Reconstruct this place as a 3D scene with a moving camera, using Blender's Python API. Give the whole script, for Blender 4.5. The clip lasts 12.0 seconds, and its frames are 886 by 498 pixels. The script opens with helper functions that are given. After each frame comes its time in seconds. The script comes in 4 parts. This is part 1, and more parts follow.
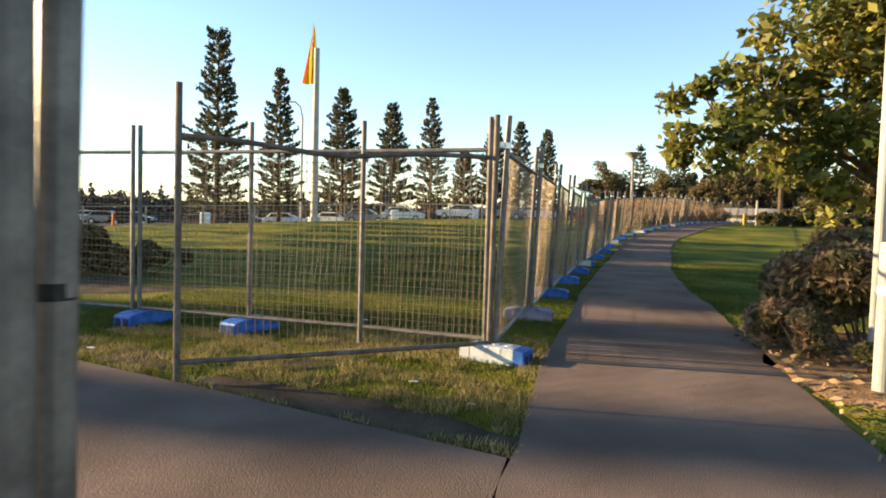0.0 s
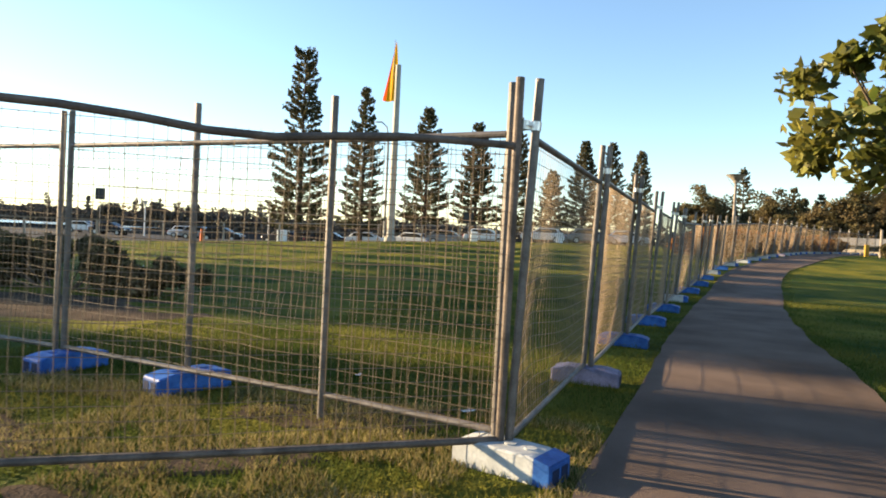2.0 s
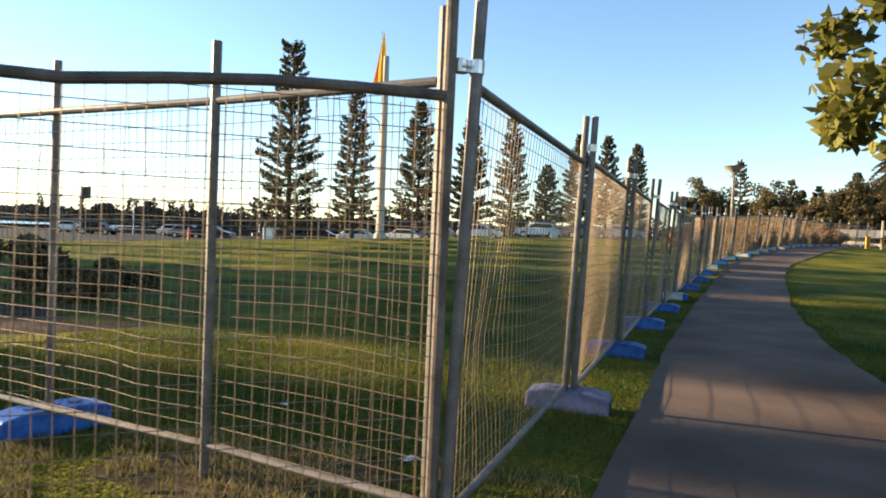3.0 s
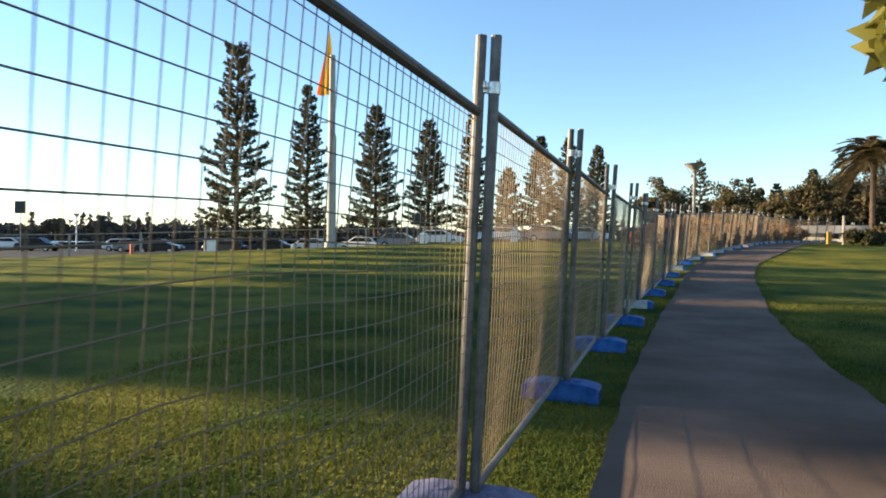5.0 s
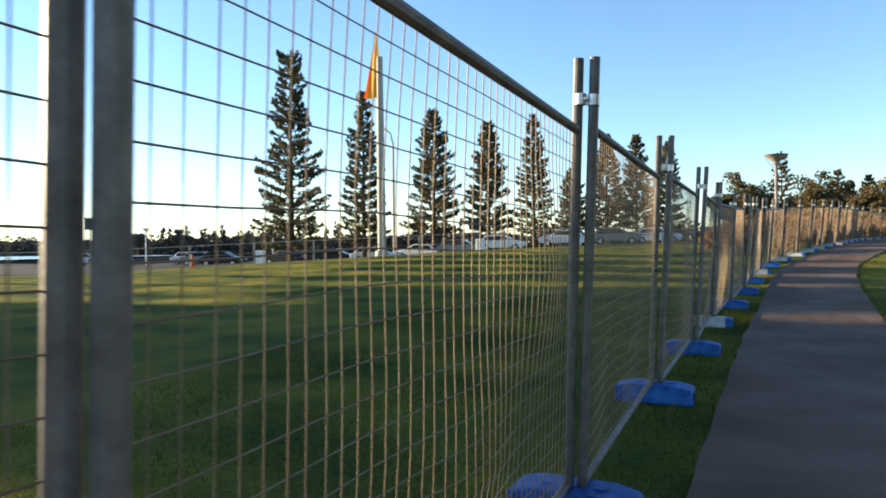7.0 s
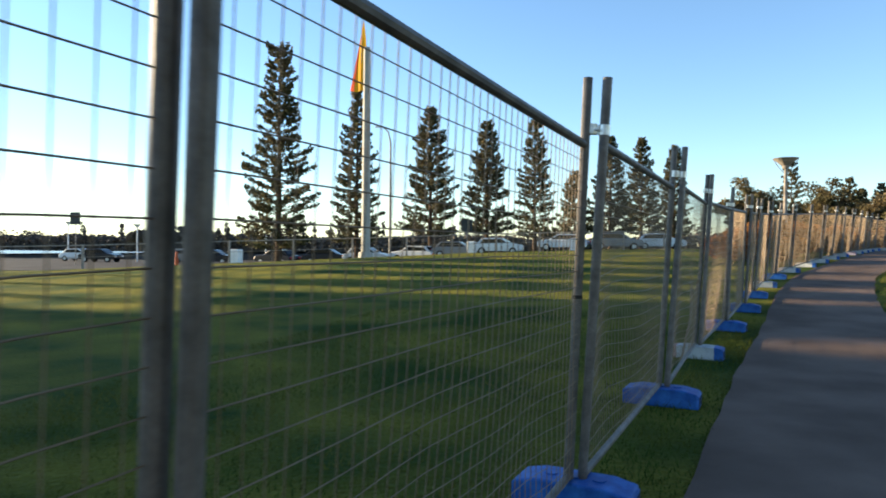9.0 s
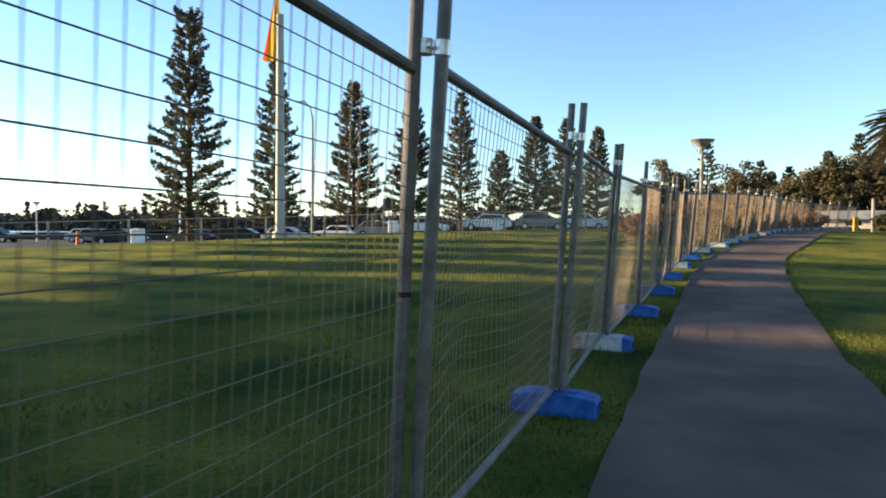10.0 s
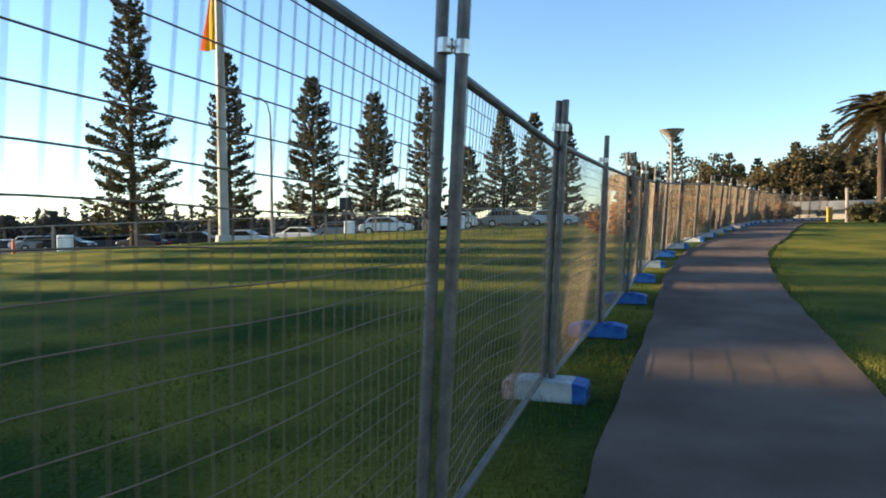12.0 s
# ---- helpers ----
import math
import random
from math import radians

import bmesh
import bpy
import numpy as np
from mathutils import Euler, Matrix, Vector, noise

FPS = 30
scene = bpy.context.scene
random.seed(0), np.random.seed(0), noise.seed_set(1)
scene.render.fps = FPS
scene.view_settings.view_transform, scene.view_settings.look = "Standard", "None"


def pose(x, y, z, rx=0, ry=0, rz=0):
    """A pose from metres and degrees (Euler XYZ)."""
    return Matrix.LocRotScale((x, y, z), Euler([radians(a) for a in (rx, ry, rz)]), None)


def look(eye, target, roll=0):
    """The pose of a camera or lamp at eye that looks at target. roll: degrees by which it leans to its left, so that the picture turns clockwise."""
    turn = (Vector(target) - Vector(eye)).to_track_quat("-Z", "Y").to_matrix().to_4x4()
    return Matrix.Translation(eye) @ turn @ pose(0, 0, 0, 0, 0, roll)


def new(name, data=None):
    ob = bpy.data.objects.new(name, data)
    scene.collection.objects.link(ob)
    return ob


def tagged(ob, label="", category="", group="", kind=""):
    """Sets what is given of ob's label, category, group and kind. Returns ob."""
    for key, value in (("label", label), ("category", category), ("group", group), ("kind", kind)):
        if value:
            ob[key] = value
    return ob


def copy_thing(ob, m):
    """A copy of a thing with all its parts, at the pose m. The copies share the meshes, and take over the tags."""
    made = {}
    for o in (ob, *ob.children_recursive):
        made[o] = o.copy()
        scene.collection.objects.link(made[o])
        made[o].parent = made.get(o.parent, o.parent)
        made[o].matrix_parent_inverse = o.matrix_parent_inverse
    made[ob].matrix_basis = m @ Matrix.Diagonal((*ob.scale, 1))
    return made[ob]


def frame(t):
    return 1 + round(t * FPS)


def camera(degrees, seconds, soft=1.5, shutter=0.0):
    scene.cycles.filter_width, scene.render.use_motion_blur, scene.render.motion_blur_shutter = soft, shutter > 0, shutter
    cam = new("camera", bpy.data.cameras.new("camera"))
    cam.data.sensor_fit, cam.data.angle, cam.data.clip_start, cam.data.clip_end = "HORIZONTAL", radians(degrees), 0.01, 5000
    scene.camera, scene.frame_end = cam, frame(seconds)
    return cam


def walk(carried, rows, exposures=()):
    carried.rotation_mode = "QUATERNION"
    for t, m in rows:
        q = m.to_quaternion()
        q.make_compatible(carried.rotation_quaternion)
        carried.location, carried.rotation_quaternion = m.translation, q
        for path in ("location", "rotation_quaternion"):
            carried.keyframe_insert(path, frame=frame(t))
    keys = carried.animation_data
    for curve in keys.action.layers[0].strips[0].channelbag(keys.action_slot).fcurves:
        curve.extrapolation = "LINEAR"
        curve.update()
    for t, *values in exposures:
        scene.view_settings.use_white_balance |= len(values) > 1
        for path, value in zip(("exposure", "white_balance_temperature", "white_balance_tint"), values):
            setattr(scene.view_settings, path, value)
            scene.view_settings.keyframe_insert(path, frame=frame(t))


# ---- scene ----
cam = camera(67.8, 12.0, 1.8, 0.25)
PATH = [
    (0, (0.314, -5.428, 1.217), (0.112, -3.441, 1.119), 1.6),
    (0.5, (0.422, -4.923, 1.215), (0.12, -2.95, 1.08), 0.9),
    (1, (0.48, -4.341, 1.218), (-0.031, -2.41, 1.113), 1.2),
    (1.5, (0.591, -3.816, 1.237), (0.091, -1.881, 1.185), 1.6),
    (2, (0.643, -3.326, 1.228), (0.173, -1.383, 1.187), 2.9),
    (2.5, (0.713, -2.772, 1.238), (0.327, -0.811, 1.174), 2.0),
    (3, (0.728, -2.183, 1.228), (0.267, -0.238, 1.176), 2.3),
    (3.5, (0.806, -1.736, 1.21), (0.498, 0.239, 1.145), 2.0),
    (5.5, (1.012, 0.363, 1.226), (0.605, 2.321, 1.208), -0.2),
    (6, (1.087, 0.894, 1.229), (0.636, 2.843, 1.211), -0.8),
    (6.5, (1.14, 1.433, 1.242), (0.789, 3.402, 1.206), -0.3),
    (7, (1.234, 1.945, 1.248), (0.67, 3.864, 1.236), -0.7),
    (8.8, (1.601, 3.904, 1.255), (0.987, 5.806, 1.187), 0.4),
    (9, (1.676, 4.133, 1.263), (1.092, 6.045, 1.257), 0.4),
    (9.5, (1.753, 4.68, 1.238), (1.299, 6.628, 1.222), 1.1),
    (10, (1.903, 5.264, 1.248), (1.525, 7.227, 1.183), 0.5),
    (10.5, (1.992, 5.821, 1.236), (1.652, 7.791, 1.213), 0.7),
    (11, (2.086, 6.414, 1.245), (1.765, 8.388, 1.264), 0.2),
    (11.5, (2.142, 6.887, 1.247), (1.782, 8.854, 1.22), 0.3),
    (12, (2.236, 7.473, 1.244), (1.936, 9.449, 1.176), -0.7),
]
walk(cam, [(t, look(eye, aim, lean)) for t, eye, aim, lean in PATH],
     [(0, 1.95, 7000, 10), (1.0, 1.95, 6900, 10), (3.0, 1.8, 6600, 10), (5.5, 1.72, 6100, 8), (12, 1.72, 6100, 8)])

# ---- world, sun, exposure ----
SUN_AZ, SUN_EL = 86.0, 14.0          # degrees to the left of +y, degrees above the horizon
TO_SUN = Vector((-math.sin(radians(SUN_AZ)) * math.cos(radians(SUN_EL)),
                 math.cos(radians(SUN_AZ)) * math.cos(radians(SUN_EL)), math.sin(radians(SUN_EL))))
world = bpy.data.worlds.new("sky")
scene.world = world
world.use_nodes = True
wn = world.node_tree.nodes
sky = wn.new("ShaderNodeTexSky")
sky.sky_type, sky.sun_disc = "NISHITA", False
sky.sun_elevation, sky.sun_rotation = radians(SUN_EL), radians(-SUN_AZ)
sky.air_density, sky.dust_density, sky.ozone_density = 1.0, 0.04, 2.6
world.node_tree.links.new(sky.outputs["Color"], wn["Background"].inputs["Color"])
wn["Background"].inputs["Strength"].default_value = 0.09
sun = new("sun", bpy.data.lights.new("sun", "SUN"))
sun.data.energy, sun.data.angle, sun.data.color = 5.0, radians(0.6), (1.0, 0.76, 0.46)
sun.matrix_world = look(TO_SUN * 100, (0, 0, 0))


# ---- materials ----
def material(name, colour, rough=0.7, metal=0.0, vary=0.25, scale=8.0, fine=90.0, bump=0.15, second=None, depth=0.02, thin=0.0, per_object=0.0, island=0.0):
    """Two-scale noise over a base colour, fine bump, optional second colour for patches and thin-leaf translucency."""
    m = bpy.data.materials.new(name)
    m.use_nodes = True
    nt = m.node_tree
    n, ln = nt.nodes, nt.links.new
    b = n["Principled BSDF"]
    b.inputs["Specular IOR Level"].default_value = 0.05 if rough > 0.8 else 0.3
    b.inputs["Roughness"].default_value, b.inputs["Metallic"].default_value = rough, metal
    co = n.new("ShaderNodeTexCoord")
    big, small = n.new("ShaderNodeTexNoise"), n.new("ShaderNodeTexNoise")
    big.inputs["Scale"].default_value, big.inputs["Detail"].default_value = scale, 5
    small.inputs["Scale"].default_value, small.inputs["Detail"].default_value = fine, 3
    ln(co.outputs["Object"], big.inputs["Vector"]), ln(co.outputs["Object"], small.inputs["Vector"])
    mix = n.new("ShaderNodeMix")
    mix.data_type = "RGBA"
    dark = [c * (1 - vary) for c in colour]
    mix.inputs["A"].default_value = (*dark, 1)
    mix.inputs["B"].default_value = (*(second or [min(1, c * (1 + vary)) for c in colour]), 1)
    ramp = n.new("ShaderNodeMapRange")
    ramp.inputs["From Min"].default_value, ramp.inputs["From Max"].default_value = 0.35, 0.65
    ln(big.outputs["Fac"], ramp.inputs["Value"]), ln(ramp.outputs["Result"], mix.inputs["Factor"])
    hue = n.new("ShaderNodeHueSaturation")
    add = n.new("ShaderNodeMath")
    add.operation = "MULTIPLY_ADD"
    add.inputs[1].default_value, add.inputs[2].default_value = 2.2 * vary, 1 - 1.1 * vary
    ln(small.outputs["Fac"], add.inputs[0])
    value = add.outputs[0]
    for amount, node in ((per_object, "ShaderNodeObjectInfo"), (island, "ShaderNodeNewGeometry")):
        if amount:
            src = n.new(node)
            k, mul = n.new("ShaderNodeMath"), n.new("ShaderNodeMath")
            k.operation, mul.operation = "MULTIPLY_ADD", "MULTIPLY"
            k.inputs[1].default_value, k.inputs[2].default_value = 2 * amount, 1 - amount
            ln(src.outputs["Random" if node == "ShaderNodeObjectInfo" else "Random Per Island"], k.inputs[0])
            ln(value, mul.inputs[0]), ln(k.outputs[0], mul.inputs[1])
            value = mul.outputs[0]
    ln(value, hue.inputs["Value"]), ln(mix.outputs["Result"], hue.inputs["Color"])
    ln(hue.outputs["Color"], b.inputs["Base Color"])
    if bump:
        bp = n.new("ShaderNodeBump")
        bp.inputs["Strength"].default_value, bp.inputs["Distance"].default_value = bump, depth
        ln(small.outputs["Fac"], bp.inputs["Height"]), ln(bp.outputs["Normal"], b.inputs["Normal"])
    if thin:
        tr, ms = n.new("ShaderNodeBsdfTranslucent"), n.new("ShaderNodeMixShader")
        ms.inputs["Fac"].default_value = thin
        ln(hue.outputs["Color"], tr.inputs["Color"])
        ln(b.outputs["BSDF"], ms.inputs[1]), ln(tr.outputs["BSDF"], ms.inputs[2])
        ln(ms.outputs["Shader"], n["Material Output"].inputs["Surface"])
    return m


M_LAWN = material("lawn", (0.044, 0.09, 0.02), 0.95, vary=0.3, scale=0.55, fine=24, bump=1.0, depth=0.09, second=(0.19, 0.168, 0.026))
M_BLADE = material("grass_blades", (0.055, 0.095, 0.018), 0.85, vary=0.2, scale=0.8, fine=20, bump=0, second=(0.15, 0.14, 0.03), thin=0.3, island=0.3)
M_DRY = material("dry_grass_blades", (0.26, 0.21, 0.09), 0.85, vary=0.25, scale=2, fine=20, bump=0, thin=0.25, island=0.35)
M_PATH = material("concrete_path", (0.138, 0.10, 0.08), 0.92, vary=0.26, scale=0.9, fine=130, bump=0.5)
M_DIRT = material("bare_soil", (0.075, 0.054, 0.038), 0.97, vary=0.35, scale=3, fine=60, bump=0.8)
M_MULCH = material("mulch", (0.23, 0.14, 0.075), 0.97, vary=0.4, scale=5, fine=55, bump=0.9)
M_LITTER = material("leaf_litter", (0.36, 0.22, 0.11), 0.85, vary=0.3, scale=9, fine=40, bump=0, island=0.5)
M_ASPHALT = material("asphalt", (0.055, 0.055, 0.058), 0.9, vary=0.2, scale=0.4, fine=60, bump=0.3)
M_STEEL = material("galvanised_steel", (0.14, 0.125, 0.115), 0.5, 0.35, vary=0.3, scale=9, fine=70, bump=0.06, per_object=0.12)
M_RUST = material("weathered_steel", (0.12, 0.095, 0.08), 0.65, 0.25, vary=0.35, scale=7, fine=60, bump=0.12)
M_WIRE = material("mesh_wire", (0.20, 0.145, 0.095), 0.55, 0.3, vary=0.15, scale=10, bump=0)
M_CLAMP = material("zinc_clamp", (0.66, 0.65, 0.63), 0.35, 0.8, vary=0.15, scale=20, bump=0.05)
M_BLUE = material("blue_plastic", (0.012, 0.085, 0.36), 0.5, vary=0.3, scale=10, fine=60, bump=0.1, second=(0.03, 0.13, 0.42), per_object=0.2)
M_PALE = material("faded_plastic", (0.40, 0.42, 0.43), 0.65, vary=0.15, scale=9, fine=60, bump=0.15)
M_MAUVE = material("dusty_plastic", (0.17, 0.16, 0.24), 0.75, vary=0.25, scale=9, fine=60, bump=0.15)
M_HOLE_SHADE = material("socket_shadow", (0.01, 0.02, 0.06), 0.8, vary=0.1)
M_BRICK = material("pink_concrete_end", (0.45, 0.27, 0.22), 0.9, vary=0.35, scale=30, fine=90, bump=0.3)
M_TAPE = material("black_tape", (0.012, 0.012, 0.012), 0.5, vary=0.2)
M_BARK = material("pine_bark", (0.085, 0.06, 0.045), 0.95, vary=0.3, scale=3, fine=25, bump=0.8)
M_NEEDLE = material("pine_needles", (0.075, 0.085, 0.045), 0.85, vary=0.3, scale=0.6, fine=6, bump=0, second=(0.14, 0.115, 0.065), thin=0.3, island=0.45)
M_LEAF = material("broad_leaves", (0.095, 0.125, 0.024), 0.5, vary=0.3, scale=1.1, fine=8, bump=0, second=(0.22, 0.19, 0.04), thin=0.35, island=0.5)
M_DARKLEAF = material("dark_leaves", (0.095, 0.095, 0.045), 0.85, vary=0.3, scale=0.5, fine=5, bump=0, second=(0.17, 0.125, 0.065), thin=0.3, island=0.45)
M_SHRUB = material("shrub_leaves", (0.17, 0.165, 0.07), 0.85, vary=0.3, scale=2.2, fine=9, bump=0, second=(0.30, 0.19, 0.12), thin=0.4, island=0.5)
M_BROWN = material("dry_shrub_leaves", (0.42, 0.17, 0.06), 0.85, vary=0.35, scale=0.5, fine=5, bump=0, second=(0.28, 0.15, 0.05), thin=0.45, island=0.4)
# distance haze is put into this leaf colour, paler and less green
M_HAZE = material("hazy_far_leaves", (0.11, 0.095, 0.085), 0.95, vary=0.25, scale=0.05, fine=0.5, bump=0, island=0.25)
M_TWIG = material("twigs", (0.13, 0.10, 0.075), 0.9, vary=0.3, scale=10, bump=0.2)
M_FROND = material("palm_fronds", (0.11, 0.11, 0.05), 0.7, vary=0.3, scale=0.8, fine=6, bump=0, second=(0.22, 0.16, 0.09), thin=0.2, island=0.4)
M_POLE = material("pale_painted_pole", (0.34, 0.32, 0.28), 0.6, vary=0.12, scale=2, fine=30, bump=0.1)
M_WHITE = material("white_paint", (0.78, 0.77, 0.74), 0.5, vary=0.06, scale=4, bump=0.03)
M_TIMBER = material("grey_timber", (0.30, 0.26, 0.22), 0.85, vary=0.25, scale=6, fine=60, bump=0.3)
M_FLAG = material("yellow_cloth", (0.85, 0.42, 0.01), 0.8, vary=0.06, scale=3, bump=0.05, thin=0.45)
M_FLAGRED = material("orange_cloth", (0.75, 0.10, 0.015), 0.8, vary=0.08, scale=3, bump=0.05, thin=0.45)
M_OCHRE = material("ochre_paint", (0.45, 0.27, 0.04), 0.6, vary=0.15, scale=5)
M_SIGN = material("dark_sign", (0.03, 0.035, 0.035), 0.5, vary=0.15, scale=4)
M_WATER = material("river_water", (0.20, 0.25, 0.30), 0.25, vary=0.1, scale=0.05, fine=0.6, bump=0.3)
M_CARDARK = material("dark_car_paint", (0.02, 0.02, 0.025), 0.25, 0.3, vary=0.1, scale=2, bump=0)
M_CARWHITE = material("white_car_paint", (0.72, 0.72, 0.70), 0.3, vary=0.05, scale=2, bump=0)
M_CARGREY = material("grey_car_paint", (0.22, 0.22, 0.23), 0.3, 0.4, vary=0.08, scale=2, bump=0)
M_GLASS = material("tinted_window", (0.01, 0.012, 0.015), 0.08, vary=0.1, bump=0)
M_TYRE = material("tyre_rubber", (0.015, 0.015, 0.015), 0.9, vary=0.1)
M_RIM = material("alloy_rim", (0.5, 0.5, 0.5), 0.35, 0.8, vary=0.1)
M_LIGHTS = material("tail_light", (0.4, 0.02, 0.02), 0.3, vary=0.1, bump=0)
M_WALL = material("cream_wall", (0.62, 0.53, 0.42), 0.9, vary=0.12, scale=0.8, fine=12, bump=0.2)
M_ROOF = material("roof_metal", (0.32, 0.31, 0.30), 0.6, 0.2, vary=0.15, scale=1, bump=0.1)
M_ORANGE = material("orange_plastic", (0.75, 0.13, 0.02), 0.5, vary=0.1, scale=6)


# ---- mesh helpers ----
def part(name, bm, mat, parent=None, label="", smooth=False):
    me = bpy.data.meshes.new(name)
    bm.to_mesh(me)
    bm.free()
    me.materials.append(mat)
    if smooth:
        me.polygons.foreach_set("use_smooth", [True] * len(me.polygons))
    ob = new(name, me)
    ob.parent = parent
    if label:
        ob["label"] = label
    return ob


def raw(name, verts, faces, mat, parent=None, label=""):
    me = bpy.data.meshes.new(name)
    me.from_pydata([tuple(v) for v in verts], [], [tuple(f) for f in faces])
    me.materials.append(mat)
    ob = new(name, me)
    ob.parent = parent
    if label:
        ob["label"] = label
    return ob


def tube(bm, pts, radii, sides=10, cap=True):
    """A tube along points; radii one number or one per point."""
    pts = [Vector(p) for p in pts]
    if not hasattr(radii, "__len__"):
        radii = [radii] * len(pts)
    rings = []
    for i, p in enumerate(pts):
        d = (pts[min(i + 1, len(pts) - 1)] - pts[max(i - 1, 0)]).normalized()
        a = d.orthogonal().normalized() if abs(d.z) > 0.9 else d.cross(Vector((0, 0, 1))).normalized()
        if abs(d.z) > 0.9:
            a = (Vector((1, 0, 0)) - d * d.x).normalized()
        c = d.cross(a)
        rings.append([bm.verts.new(p + radii[i] * (a * math.cos(k * math.tau / sides) + c * math.sin(k * math.tau / sides))) for k in range(sides)])
    for r, s in zip(rings, rings[1:]):
        for k in range(sides):
            bm.faces.new((r[k], r[(k + 1) % sides], s[(k + 1) % sides], s[k]))
    if cap:
        bm.faces.new(rings[0][::-1])
        bm.faces.new(rings[-1])


def box(bm, x0, x1, y0, y1, z0, z1, bevel=0.0):
    v = [bm.verts.new((x, y, z)) for z in (z0, z1) for y in (y0, y1) for x in (x0, x1)]
    fs = [bm.faces.new([v[i] for i in f]) for f in ((0, 2, 3, 1), (4, 5, 7, 6), (0, 1, 5, 4), (2, 6, 7, 3), (0, 4, 6, 2), (1, 3, 7, 5))]
    if bevel:
        es = list({e for f in fs for e in f.edges})
        bmesh.ops.bevel(bm, geom=es, offset=bevel, segments=2, profile=0.5, affect="EDGES")


def prism(bm, outline, y0, y1):
    """An outline in x and z, drawn out along y."""
    a = [bm.verts.new((x, y0, z)) for x, z in outline]
    b = [bm.verts.new((x, y1, z)) for x, z in outline]
    n = len(outline)
    for i in range(n):
        bm.faces.new((a[i], a[(i + 1) % n], b[(i + 1) % n], b[i]))
    bm.faces.new(a[::-1])
    bm.faces.new(b)
    bmesh.ops.recalc_face_normals(bm, faces=bm.faces)


def thing(name, m, label, category, group="", kind=""):
    ob = new(name)
    ob.matrix_world = m
    return tagged(ob, label, category, group, kind)


def leaf_cloud(rng, centres, size, flat=0.5, stretch=1.7):
    """Pointed leaf quads at the centres, turned at random: vertices and faces."""
    n = len(centres)
    d = rng.normal(size=(n, 3))
    d[:, 2] *= flat
    d /= np.linalg.norm(d, axis=1)[:, None]
    e = np.cross(d, rng.normal(size=(n, 3)))
    e /= np.linalg.norm(e, axis=1)[:, None] + 1e-9
    s = size * rng.uniform(0.6, 1.3, (n, 1))
    v = np.stack([centres - d * s * stretch / 2, centres + e * s * 0.45, centres + d * s * stretch / 2, centres - e * s * 0.45], 1)
    return v.reshape(-1, 3), np.arange(n * 4).reshape(-1, 4)


def clumps(rng, n, spread, centres, radii):
    """Points thrown into balls, denser to their skins."""
    k = rng.integers(0, len(centres), n)
    d = rng.normal(size=(n, 3))
    d /= np.linalg.norm(d, axis=1)[:, None]
    r = rng.uniform(0.25, 1.0, (n, 1)) ** spread
    return np.asarray(centres)[k] + d * r * np.asarray(radii)[k][:, None] * np.array((1, 1, 0.8))


# ---- lie of the land ----
FENCE_X = [(-14, -2.2), (0.2, 0.19), (2.6, 0.6), (5.0, 0.99), (7.4, 1.39), (9.78, 1.87), (12.16, 2.31), (14.5, 2.86), (20, 4.0), (25, 5.35),
           (30, 7.4), (35, 9.4), (40, 11.4), (46, 13.7), (52, 16.8), (58, 20.6), (63, 24.2), (80, 34.0), (300, 120.0)]
RISE = [(-60, 0), (12, 0.0), (17, 0.15), (20, 0.27), (25, 0.5), (30, 0.76), (36, 1.0), (46, 1.2), (60, 1.4), (140, 1.8), (3000, 2.0)]

# how much of the rise is left, by the distance from the fence line: the lawn falls off to the west
FALL = [(-80, -0.3), (-45, -0.22), (-36, -0.06), (-30, 0.14), (-26, 0.48), (-21, 0.74), (-18.5, 0.88), (-14, 0.97), (-8, 1.0), (0, 1.0)]


def curve_at(table, t):
    return float(np.interp(t, [a for a, _ in table], [b for _, b in table]))


def smooth(a, b, t):
    t = min(1.0, max(0.0, (t - a) / (b - a)))
    return t * t * (3 - 2 * t)


def fence_x(y):
    return (curve_at(FENCE_X, y - 1.2) + 2 * curve_at(FENCE_X, y) + curve_at(FENCE_X, y + 1.2)) / 4


def path_width(y):
    """From the fence line to the footpath's far edge."""
    return float(np.interp(y, [-12, 4, 8, 12, 18, 24, 31, 60], [2.34, 2.34, 2.18, 2.12, 2.22, 2.36, 2.5, 2.55]))


def crest(x):
    """Where the lawn tips over towards the car park."""
    return max(21.0, 37.5 + (x + 11) * (0.95 if x < -11 else 0.5))


def land(x, y):
    """Height of the ground: a low rise ahead, and beyond its crest a fall to the car park and the river."""
    h = (curve_at(RISE, y - 2) + curve_at(RISE, y) + curve_at(RISE, y + 2)) / 3
    u = x - fence_x(y)
    h *= curve_at(FALL, x - fence_x(min(y, 42.0)))
    side = 1 - smooth(-16, -4, u)
    h -= side * (0.3 * smooth(crest(x), crest(x) + 19, y) + 1.0 * smooth(80, 110, y))
    return h


